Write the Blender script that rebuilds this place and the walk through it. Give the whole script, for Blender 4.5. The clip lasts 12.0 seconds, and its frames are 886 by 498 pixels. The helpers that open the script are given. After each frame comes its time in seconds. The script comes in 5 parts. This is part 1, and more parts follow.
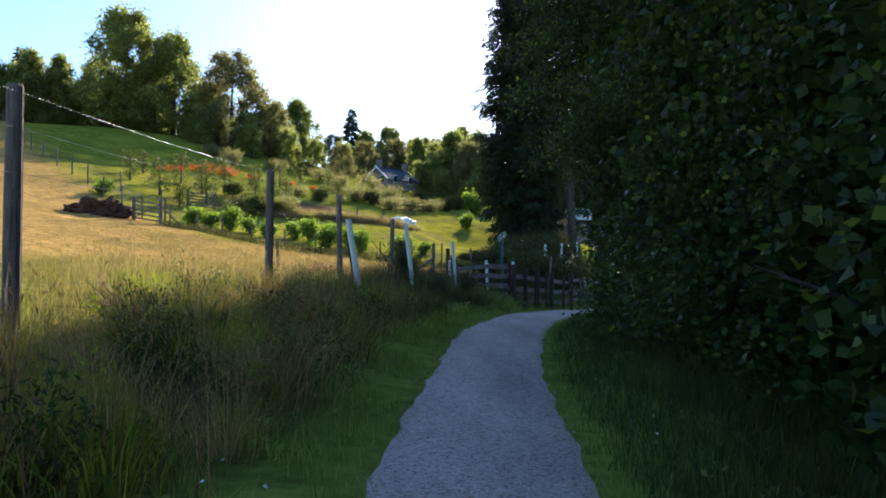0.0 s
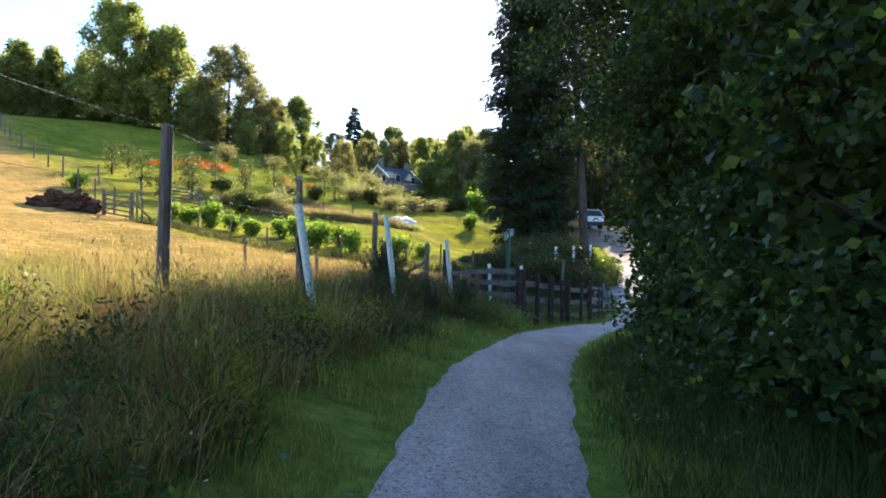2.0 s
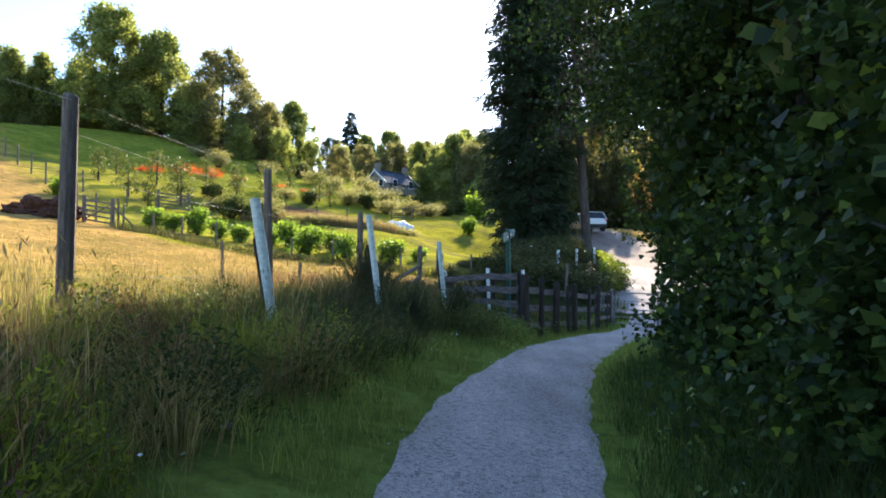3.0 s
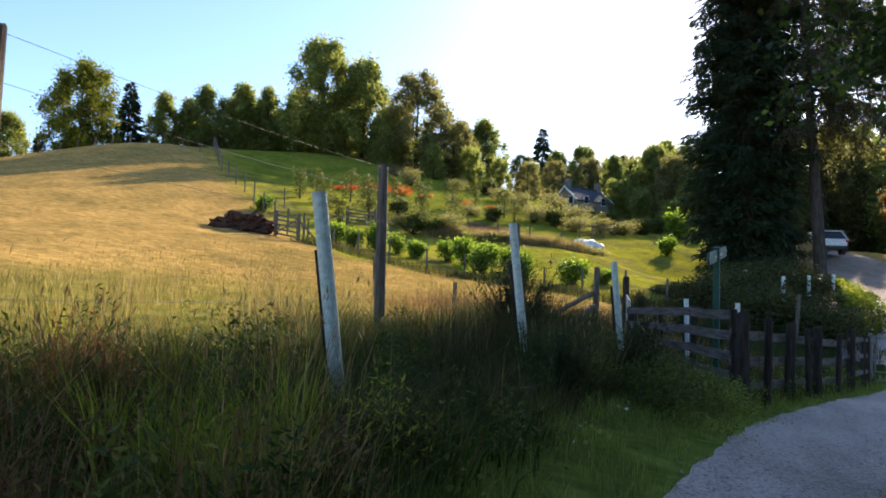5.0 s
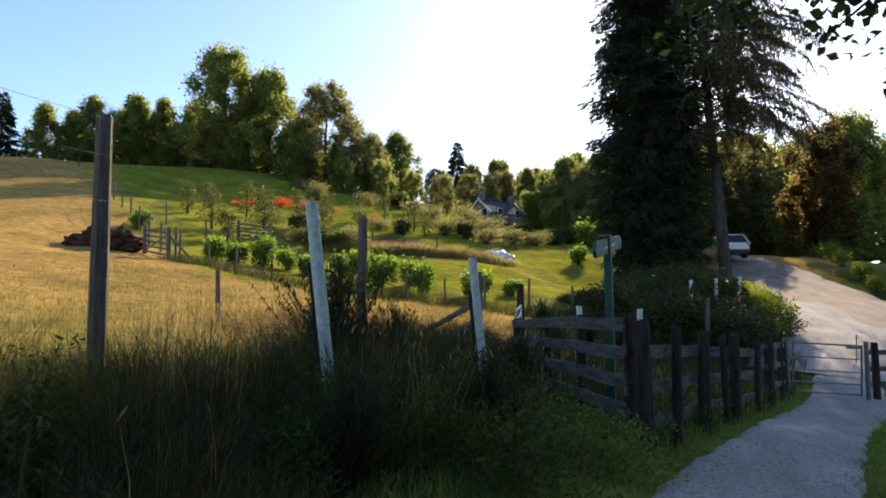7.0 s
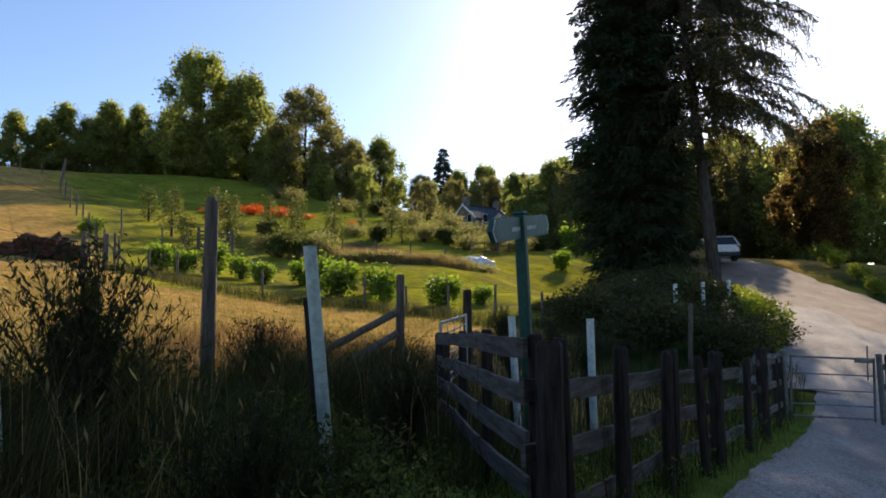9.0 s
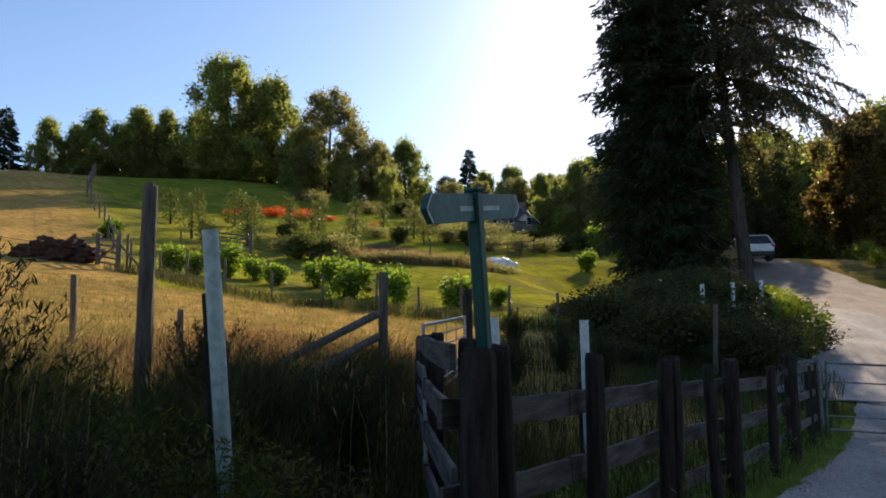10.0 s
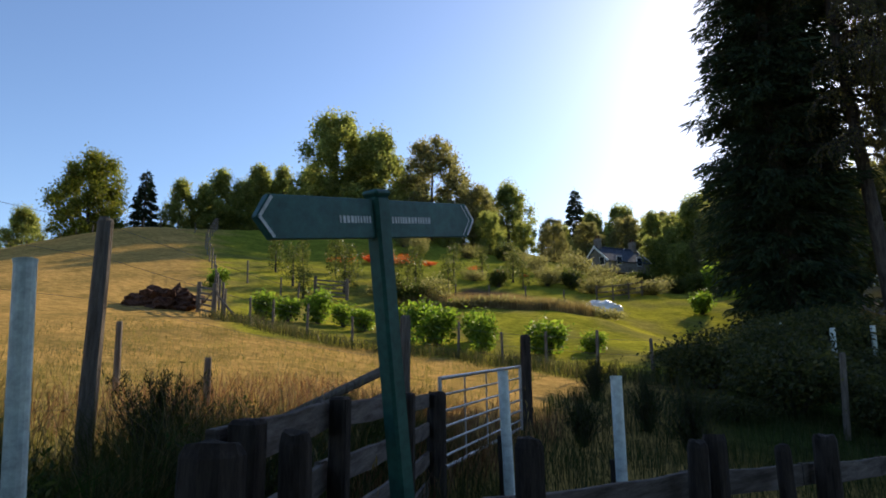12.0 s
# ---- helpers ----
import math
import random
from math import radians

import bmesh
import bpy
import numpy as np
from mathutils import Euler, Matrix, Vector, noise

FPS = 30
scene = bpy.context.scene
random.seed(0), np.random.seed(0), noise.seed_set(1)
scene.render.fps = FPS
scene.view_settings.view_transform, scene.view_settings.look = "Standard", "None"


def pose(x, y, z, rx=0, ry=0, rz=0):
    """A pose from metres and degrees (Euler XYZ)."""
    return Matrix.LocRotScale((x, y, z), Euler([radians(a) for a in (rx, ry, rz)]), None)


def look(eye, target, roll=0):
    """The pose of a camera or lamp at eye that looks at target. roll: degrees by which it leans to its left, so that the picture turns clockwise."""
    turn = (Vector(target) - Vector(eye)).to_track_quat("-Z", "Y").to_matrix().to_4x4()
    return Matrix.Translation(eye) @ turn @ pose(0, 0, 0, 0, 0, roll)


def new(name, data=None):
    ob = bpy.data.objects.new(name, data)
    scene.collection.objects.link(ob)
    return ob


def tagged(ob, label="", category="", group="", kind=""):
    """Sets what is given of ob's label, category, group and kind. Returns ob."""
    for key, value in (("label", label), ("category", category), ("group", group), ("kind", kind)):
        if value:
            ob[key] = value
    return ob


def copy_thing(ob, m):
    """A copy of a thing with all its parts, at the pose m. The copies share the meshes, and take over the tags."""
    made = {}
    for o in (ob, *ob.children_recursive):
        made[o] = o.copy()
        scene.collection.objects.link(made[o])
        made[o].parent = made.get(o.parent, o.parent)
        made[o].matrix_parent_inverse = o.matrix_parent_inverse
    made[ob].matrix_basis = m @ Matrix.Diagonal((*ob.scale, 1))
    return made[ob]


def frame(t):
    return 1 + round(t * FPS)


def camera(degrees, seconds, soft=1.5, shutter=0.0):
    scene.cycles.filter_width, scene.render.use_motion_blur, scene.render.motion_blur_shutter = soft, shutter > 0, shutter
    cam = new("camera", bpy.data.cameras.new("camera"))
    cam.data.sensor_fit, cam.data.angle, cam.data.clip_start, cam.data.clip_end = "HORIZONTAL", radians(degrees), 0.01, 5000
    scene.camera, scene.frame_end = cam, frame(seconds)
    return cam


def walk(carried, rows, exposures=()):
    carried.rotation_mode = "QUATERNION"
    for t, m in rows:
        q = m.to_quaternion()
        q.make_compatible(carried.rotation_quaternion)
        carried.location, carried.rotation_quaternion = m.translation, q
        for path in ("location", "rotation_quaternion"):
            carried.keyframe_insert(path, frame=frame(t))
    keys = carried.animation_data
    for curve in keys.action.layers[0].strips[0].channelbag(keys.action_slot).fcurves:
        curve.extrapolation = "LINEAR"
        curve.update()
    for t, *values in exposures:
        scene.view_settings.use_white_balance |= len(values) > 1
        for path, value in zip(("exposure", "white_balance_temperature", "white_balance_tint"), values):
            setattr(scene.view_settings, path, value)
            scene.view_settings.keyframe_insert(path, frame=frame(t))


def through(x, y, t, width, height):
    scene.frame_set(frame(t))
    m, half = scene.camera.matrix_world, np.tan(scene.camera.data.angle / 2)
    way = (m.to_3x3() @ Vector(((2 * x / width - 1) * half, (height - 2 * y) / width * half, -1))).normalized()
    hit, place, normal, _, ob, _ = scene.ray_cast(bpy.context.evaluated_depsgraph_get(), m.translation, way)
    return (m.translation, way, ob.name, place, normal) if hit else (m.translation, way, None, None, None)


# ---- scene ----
cam = camera(72.0, 12.0, soft=1.8)
PATH = [
    (0, (1.001, 1.204, 1.406), (0.958, 3.203, 1.429), 0.08),
    (0.5, (1.052, 2.098, 1.39), (1.02, 4.097, 1.416), 0.74),
    (1, (1.103, 3.001, 1.38), (1.054, 5.0, 1.409), 0.88),
    (1.5, (1.187, 3.842, 1.371), (1.133, 5.841, 1.403), 0.90),
    (2, (1.225, 4.624, 1.373), (1.165, 6.623, 1.406), 0.71),
    (2.5, (1.286, 5.385, 1.371), (1.24, 7.384, 1.41), 0.76),
    (3, (1.341, 6.167, 1.352), (1.281, 8.165, 1.403), 0.06),
    (3.5, (1.382, 7.042, 1.344), (1.156, 9.028, 1.4), 1.13),
    (5.3, (1.583, 9.525, 1.467), (0.893, 11.399, 1.573), 1.93),
    (5.5, (1.61, 9.838, 1.47), (0.961, 11.727, 1.585), 1.48),
    (6, (1.732, 10.553, 1.407), (1.199, 12.476, 1.535), 1.42),
    (6.5, (1.88, 11.28, 1.385), (1.407, 13.218, 1.53), 0.88),
    (7, (2.013, 11.961, 1.368), (1.579, 13.907, 1.532), -0.07),
    (9, (2.707, 14.436, 1.362), (2.296, 16.384, 1.555), -0.8),
    (9.5, (2.916, 14.928, 1.357), (2.435, 16.858, 1.56), -0.8),
    (10, (3.091, 15.405, 1.327), (2.586, 17.33, 1.53), -0.8),
    (10.5, (3.279, 15.769, 1.286), (2.728, 17.68, 1.497), -1.2),
    (11, (3.422, 16.156, 1.3), (2.77, 18.029, 1.559), -0.9),
    (11.5, (3.567, 16.501, 1.376), (2.806, 18.324, 1.686), -0.5),
    (12, (3.704, 16.839, 1.359), (2.867, 18.621, 1.713), -0.6),
]
walk(cam, [(t, look(e, g, r)) for t, e, g, r in PATH],
     exposures=[(0.0, 1.35, 5800, 14), (1.5, 1.98, 6000, 14), (3.5, 2.0, 6200, 14), (5.5, 1.2, 6500, 15), (7.0, 1.12, 6600, 15), (9.0, 0.78, 6700, 15), (11.0, 0.72, 6700, 15), (12.0, 0.62, 6450, 14)])

# ---- world, sun, exposure ----
SUN_EL, SUN_AZ = 27.0, 8.0
world = bpy.data.worlds.new("world")
scene.world = world
world.use_nodes = True
wn = world.node_tree.nodes
sky = wn.new("ShaderNodeTexSky")
sky.sky_type = 'NISHITA'
sky.sun_disc = False
sky.sun_elevation, sky.sun_rotation = radians(SUN_EL), radians(SUN_AZ)
sky.air_density, sky.dust_density, sky.ozone_density = 1.0, 0.5, 4.0
wn["Background"].inputs["Strength"].default_value = 0.12
world.node_tree.links.new(sky.outputs["Color"], wn["Background"].inputs["Color"])
sun_data = bpy.data.lights.new("sun", 'SUN')
sun_data.energy, sun_data.angle, sun_data.color = 5.0, radians(0.53), (1.0, 0.87, 0.64)
sun = new("sun", sun_data)
ce = math.cos(radians(SUN_EL))
SUN_DIR = Vector((math.sin(radians(SUN_AZ)) * ce, math.cos(radians(SUN_AZ)) * ce, math.sin(radians(SUN_EL))))
sun.matrix_world = look(SUN_DIR * 200, (0, 0, 0))

rng = np.random.default_rng(7)


# ---- materials ----
def nodes_of(name):
    m = bpy.data.materials.new(name)
    m.use_nodes = True
    return m, m.node_tree.nodes, m.node_tree.links, m.node_tree.nodes["Principled BSDF"]


def ramp(n, l, fac, stops):
    r = n.new("ShaderNodeValToRGB")
    while len(r.color_ramp.elements) < len(stops):
        r.color_ramp.elements.new(0.5)
    for e, (p, c) in zip(r.color_ramp.elements, stops):
        e.position, e.color = p, (*c, 1)
    l.new(fac, r.inputs["Fac"])
    return r.outputs["Color"]


def tex(n, l, scale, detail=4.0, rough=0.6, stretch=None):
    co = n.new("ShaderNodeTexCoord")
    t = n.new("ShaderNodeTexNoise")
    t.inputs["Scale"].default_value, t.inputs["Detail"].default_value, t.inputs["Roughness"].default_value = scale, detail, rough
    src = co.outputs["Object"]
    if stretch:
        mp = n.new("ShaderNodeMapping")
        mp.inputs["Scale"].default_value = stretch
        l.new(src, mp.inputs["Vector"])
        src = mp.outputs["Vector"]
    l.new(src, t.inputs["Vector"])
    return t.outputs["Fac"]


def mixc(n, l, kind, fac, a, b):
    m = n.new("ShaderNodeMix")
    m.data_type, m.blend_type = 'RGBA', kind
    for sock, v in ((m.inputs[0], fac), (m.inputs[6], a), (m.inputs[7], b)):
        if isinstance(v, (int, float)):
            sock.default_value = v
        elif isinstance(v, tuple):
            sock.default_value = (*v, 1)
        else:
            l.new(v, sock)
    return m.outputs[2]


def bump(n, l, bsdf, height, strength, dist=0.01):
    b = n.new("ShaderNodeBump")
    b.inputs["Strength"].default_value, b.inputs["Distance"].default_value = strength, dist
    l.new(height, b.inputs["Height"])
    l.new(b.outputs["Normal"], bsdf.inputs["Normal"])


def surface(name, dark, light, scale, rough=0.85, metal=0.0, relief=0.4, dist=0.01, stretch=None, fine=6.0):
    """Two scales of mottle between two colours, with relief."""
    m, n, l, b = nodes_of(name)
    big = tex(n, l, scale, 3.0, 0.55, stretch)
    small = tex(n, l, scale * fine, 5.0, 0.7, stretch)
    mid = tuple((p + q) / 2 for p, q in zip(dark, light))
    c = ramp(n, l, big, [(0.3, dark), (0.5, mid), (0.72, light)])
    g = ramp(n, l, small, [(0.3, (0.55, 0.55, 0.55)), (0.7, (1.3, 1.3, 1.3))])
    l.new(mixc(n, l, 'MULTIPLY', 0.8, c, g), b.inputs["Base Color"])
    b.inputs["Roughness"].default_value, b.inputs["Metallic"].default_value = rough, metal
    b.inputs["Specular IOR Level"].default_value = 0.12 if rough > 0.7 else 0.4
    bump(n, l, b, small, relief, dist)
    return m


def leafy(name, stops, through=0.4, rough=0.5, clump=0.6):
    """Leaves: each its own tint, patches of tint through the crown, light passing through."""
    m, n, l, b = nodes_of(name)
    geo = n.new("ShaderNodeNewGeometry")
    c = ramp(n, l, geo.outputs["Random Per Island"], stops)
    patch = ramp(n, l, tex(n, l, clump, 2.0), [(0.3, (0.6, 0.62, 0.6)), (0.7, (1.3, 1.25, 1.1))])
    c = mixc(n, l, 'MULTIPLY', 0.8, c, patch)
    l.new(c, b.inputs["Base Color"])
    b.inputs["Roughness"].default_value = rough
    b.inputs["Specular IOR Level"].default_value = 0.15
    tr = n.new("ShaderNodeBsdfTranslucent")
    warm = mixc(n, l, 'MULTIPLY', 1.0, c, (1.35, 1.35, 0.85))
    l.new(warm, tr.inputs["Color"])
    mx = n.new("ShaderNodeMixShader")
    mx.inputs[0].default_value = through
    l.new(b.outputs[0], mx.inputs[1])
    l.new(tr.outputs[0], mx.inputs[2])
    l.new(mx.outputs[0], n["Material Output"].inputs["Surface"])
    return m


def ground_material():
    m, n, l, b = nodes_of("grassland")
    at = n.new("ShaderNodeAttribute")
    at.attribute_name = "turf"
    wide = tex(n, l, 0.35, 4.0, 0.65)
    fine = tex(n, l, 7.0, 6.0, 0.75)
    tuft = tex(n, l, 1.6, 5.0, 0.7, (1.0, 2.2, 1.0))
    c = mixc(n, l, 'MULTIPLY', 0.85, at.outputs["Color"], ramp(n, l, wide, [(0.3, (0.6, 0.66, 0.6)), (0.7, (1.3, 1.22, 1.1))]))
    c = mixc(n, l, 'MULTIPLY', 0.8, c, ramp(n, l, tuft, [(0.32, (0.45, 0.5, 0.4)), (0.62, (1.25, 1.2, 1.1))]))
    c = mixc(n, l, 'MULTIPLY', 0.7, c, ramp(n, l, fine, [(0.3, (0.5, 0.52, 0.5)), (0.7, (1.4, 1.4, 1.3))]))
    l.new(c, b.inputs["Base Color"])
    b.inputs["Roughness"].default_value = 0.95
    b.inputs["Specular IOR Level"].default_value = 0.0
    bump(n, l, b, fine, 0.8, 0.05)
    return m


def gravel_material(name, lo, hi, verge):
    m, n, l, b = nodes_of(name)
    co = n.new("ShaderNodeTexCoord")
    v = n.new("ShaderNodeTexVoronoi")
    v.inputs["Scale"].default_value = 55.0
    l.new(co.outputs["Object"], v.inputs["Vector"])
    wide = tex(n, l, 0.9, 4.0, 0.6, (1.6, 0.5, 1.0))
    grit = tex(n, l, 30.0, 5.0, 0.75)
    c = ramp(n, l, wide, [(0.3, lo), (0.7, hi)])
    st = n.new("ShaderNodeSeparateColor")
    l.new(v.outputs["Color"], st.inputs[0])
    c = mixc(n, l, 'MULTIPLY', 0.8, c, ramp(n, l, st.outputs[0], [(0.0, (0.42, 0.41, 0.41)), (0.25, (0.9, 0.9, 0.9)), (1.0, (1.35, 1.33, 1.3))]))
    c = mixc(n, l, 'MULTIPLY', 0.6, c, ramp(n, l, grit, [(0.3, (0.6, 0.6, 0.6)), (0.7, (1.3, 1.3, 1.3))]))
    at = n.new("ShaderNodeAttribute")
    at.attribute_name = "edge"
    mess = n.new("ShaderNodeMath")
    mess.operation = 'ADD'
    l.new(at.outputs["Fac"], mess.inputs[0])
    l.new(tex(n, l, 5.0, 4.0, 0.7), mess.inputs[1])
    c = mixc(n, l, 'MIX', ramp(n, l, mess.outputs[0], [(1.0, (0, 0, 0)), (1.38, (1, 1, 1))]), c, verge)
    l.new(c, b.inputs["Base Color"])
    b.inputs["Roughness"].default_value = 0.95
    b.inputs["Specular IOR Level"].default_value = 0.1
    bump(n, l, b, v.outputs["Distance"], 0.7, 0.012)
    return m


GRASSLAND = ground_material()
GRAVEL = gravel_material("gravel", (0.25, 0.215, 0.19), (0.42, 0.37, 0.33), (0.3, 0.225, 0.14))
ASPHALT = gravel_material("worn_asphalt", (0.22, 0.165, 0.13), (0.34, 0.265, 0.21), (0.3, 0.24, 0.17))
OLD_WOOD = surface("weathered_wood", (0.085, 0.065, 0.05), (0.21, 0.175, 0.14), 6.0, relief=0.7, stretch=(5, 5, 0.5))
DARK_WOOD = surface("dark_damp_wood", (0.022, 0.017, 0.014), (0.075, 0.058, 0.047), 6.0, relief=0.9, stretch=(5, 5, 0.6))
GREY_BOARD = surface("grey_board", (0.06, 0.048, 0.04), (0.19, 0.16, 0.14), 5.0, relief=0.8, stretch=(0.6, 0.6, 5))
BARK = surface("bark", (0.03, 0.024, 0.02), (0.1, 0.085, 0.07), 3.0, relief=0.9, dist=0.03, stretch=(3, 3, 0.6))
TUBE = surface("pale_green_plastic", (0.48, 0.55, 0.47), (0.62, 0.67, 0.58), 3.0, rough=0.5, relief=0.05)
WHITE_TUBE = surface("white_plastic", (0.6, 0.66, 0.6), (0.75, 0.78, 0.72), 3.0, rough=0.45, relief=0.05)
SIGN_GREEN = surface("green_sign_paint", (0.012, 0.07, 0.05), (0.025, 0.11, 0.08), 5.0, rough=0.55, relief=0.1)
SIGN_FACE = surface("green_sign_face", (0.02, 0.09, 0.075), (0.032, 0.125, 0.105), 4.0, rough=0.5, relief=0.05)
SIGN_WHITE = surface("sign_white", (0.6, 0.62, 0.6), (0.75, 0.76, 0.74), 8.0, rough=0.6, relief=0.05)
STEEL = surface("galvanised_steel", (0.32, 0.34, 0.36), (0.5, 0.52, 0.54), 12.0, rough=0.4, metal=0.8, relief=0.1)
DULL_STEEL = surface("dull_steel", (0.13, 0.125, 0.12), (0.26, 0.25, 0.24), 12.0, rough=0.5, metal=0.5, relief=0.1)
WIRE = surface("fence_wire", (0.08, 0.075, 0.07), (0.16, 0.15, 0.14), 12.0, rough=0.65, metal=0.2, relief=0.0)
SOIL = surface("bare_soil", (0.1, 0.06, 0.04), (0.2, 0.125, 0.085), 1.5, relief=0.8, dist=0.04)
MUCK = surface("muck", (0.035, 0.016, 0.011), (0.14, 0.07, 0.045), 7.0, relief=1.0, dist=0.05)
STONE = surface("house_stone", (0.13, 0.11, 0.09), (0.27, 0.235, 0.2), 2.0, relief=0.6)
SLATE = surface("roof_slate", (0.045, 0.052, 0.068), (0.095, 0.11, 0.135), 3.0, rough=0.95, relief=0.3)
WHITE = surface("white_paint", (0.7, 0.7, 0.68), (0.82, 0.82, 0.8), 2.0, rough=0.5, relief=0.05)
SHEET = surface("white_sheeting", (0.75, 0.76, 0.76), (0.85, 0.85, 0.85), 2.0, rough=0.4, relief=0.3, dist=0.03)
CAR_PAINT = surface("silver_white_paint", (0.62, 0.64, 0.65), (0.68, 0.7, 0.71), 2.0, rough=0.25, relief=0.0)
BLACK = surface("black_plastic", (0.015, 0.015, 0.016), (0.03, 0.03, 0.03), 8.0, rough=0.6, relief=0.1)
GLASS_DARK = surface("dark_window_glass", (0.02, 0.024, 0.028), (0.03, 0.035, 0.04), 1.0, rough=0.08, relief=0.0)
RED_LAMP = surface("red_lamp", (0.5, 0.02, 0.015), (0.6, 0.03, 0.02), 8.0, rough=0.2, relief=0.0)
MOOR = surface("moorland", (0.1, 0.07, 0.06), (0.2, 0.14, 0.11), 0.02, relief=0.2)

L_HEDGE = leafy("hedge_leaf", [(0, (0.02, 0.036, 0.013)), (0.6, (0.042, 0.075, 0.02)), (0.93, (0.075, 0.11, 0.03)), (1, (0.19, 0.25, 0.04))], 0.45, 0.42, 0.9)
L_GREEN = leafy("tree_leaf", [(0, (0.14, 0.175, 0.065)), (0.6, (0.235, 0.265, 0.095)), (1, (0.36, 0.36, 0.135))], 0.72, 0.55, 0.45)
L_OLIVE = leafy("birch_leaf", [(0, (0.13, 0.135, 0.075)), (0.6, (0.21, 0.2, 0.105)), (1, (0.31, 0.28, 0.145))], 0.68, 0.55, 0.45)
L_CROWN = leafy("crown_leaf", [(0, (0.09, 0.115, 0.02)), (0.6, (0.16, 0.18, 0.03)), (1, (0.25, 0.25, 0.05))], 0.5, 0.5, 0.4)
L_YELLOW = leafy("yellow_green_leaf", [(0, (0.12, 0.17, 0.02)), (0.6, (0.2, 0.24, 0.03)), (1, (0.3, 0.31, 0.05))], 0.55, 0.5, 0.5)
L_LAUREL = leafy("laurel_leaf", [(0, (0.1, 0.17, 0.025)), (0.6, (0.17, 0.27, 0.035)), (1, (0.28, 0.34, 0.06))], 0.55, 0.55, 1.2)
L_NEEDLE = leafy("spruce_needle", [(0, (0.012, 0.025, 0.014)), (0.7, (0.025, 0.042, 0.02)), (1, (0.045, 0.06, 0.025))], 0.15, 0.6, 0.5)
L_LARCH = leafy("larch_needle", [(0, (0.07, 0.075, 0.035)), (0.7, (0.11, 0.11, 0.05)), (1, (0.22, 0.18, 0.085))], 0.6, 0.6, 0.5)
L_BRONZE = leafy("bronze_leaf", [(0, (0.06, 0.045, 0.022)), (0.6, (0.11, 0.074, 0.034)), (1, (0.26, 0.16, 0.06))], 0.65, 0.5, 0.5)
L_RED = leafy("red_flower", [(0, (0.45, 0.05, 0.01)), (0.6, (0.6, 0.09, 0.015)), (1, (0.65, 0.18, 0.03))], 0.4, 0.5, 0.8)
L_SHRUB = leafy("shrub_leaf", [(0, (0.05, 0.07, 0.022)), (0.6, (0.095, 0.115, 0.033)), (1, (0.16, 0.165, 0.055))], 0.5, 0.5, 0.6)
# blade colour is darkened to carry the shade on the bank
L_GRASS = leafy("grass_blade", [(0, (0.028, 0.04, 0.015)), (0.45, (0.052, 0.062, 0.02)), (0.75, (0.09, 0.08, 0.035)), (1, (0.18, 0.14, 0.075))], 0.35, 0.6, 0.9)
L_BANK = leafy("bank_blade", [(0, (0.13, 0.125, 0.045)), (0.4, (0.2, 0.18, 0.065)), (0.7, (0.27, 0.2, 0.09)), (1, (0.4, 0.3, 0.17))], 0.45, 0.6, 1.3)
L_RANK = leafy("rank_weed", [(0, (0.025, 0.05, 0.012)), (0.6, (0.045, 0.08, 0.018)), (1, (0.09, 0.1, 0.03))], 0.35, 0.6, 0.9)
# darker copy of the shrub leaf, with the bank's shade in its colour
L_BANK_SHADE = leafy("shaded_bank_leaf", [(0, (0.03, 0.04, 0.016)), (0.6, (0.06, 0.068, 0.024)), (1, (0.12, 0.115, 0.04))], 0.4, 0.5, 0.9)
# tree shade around the pen is put into this darker blade colour
L_PEN_SHADE = leafy("shaded_pen_blade", [(0, (0.022, 0.035, 0.012)), (0.6, (0.04, 0.055, 0.017)), (1, (0.08, 0.075, 0.03))], 0.3, 0.6, 0.9)
L_VERGE = leafy("verge_blade", [(0, (0.105, 0.15, 0.038)), (0.6, (0.175, 0.23, 0.058)), (1, (0.28, 0.3, 0.1))], 0.45, 0.6, 1.2)
L_PASTURE = leafy("pasture_blade", [(0, (0.11, 0.115, 0.035)), (0.5, (0.19, 0.16, 0.055)), (1, (0.3, 0.23, 0.1))], 0.4, 0.7, 0.4)
L_RUST = leafy("rusty_stalk", [(0, (0.1, 0.05, 0.03)), (0.6, (0.2, 0.1, 0.06)), (1, (0.34, 0.2, 0.12))], 0.3, 0.7, 0.9)
STONE_GREY = surface("field_stone", (0.2, 0.19, 0.18), (0.42, 0.4, 0.38), 6.0, relief=0.6)
L_STRAW = leafy("straw_blade", [(0, (0.16, 0.12, 0.06)), (0.5, (0.28, 0.2, 0.1)), (1, (0.42, 0.32, 0.18))], 0.4, 0.7, 0.7)


# ---- terrain ----
TRACK_SPOTS = [(1, -60, 0.8), (1, -15, 0.2), (1, 1, 0), (1.4, 9, 0), (1.8, 12, 0.04), (3.2, 18, -0.2), (5.8, 23, -0.58),
               (7.2, 26.5, -0.65), (9.2, 34, 0.3), (12.4, 39, 0.95), (13.2, 46, 1.9), (12.9, 51.6, 3.0), (12.1, 56.5, 4.0), (10.8, 65, 4.9), (18.1, 62.6, 4.5), (20, 82, 5.5),
               (6, 10, 0.15), (8, 20, -0.35), (20, 20, -0.3), (20, 38, 0.7), (40, 45, 1.2), (26, 60, 3.4), (60, 85, 3), (4.5, 34, 0.7)]
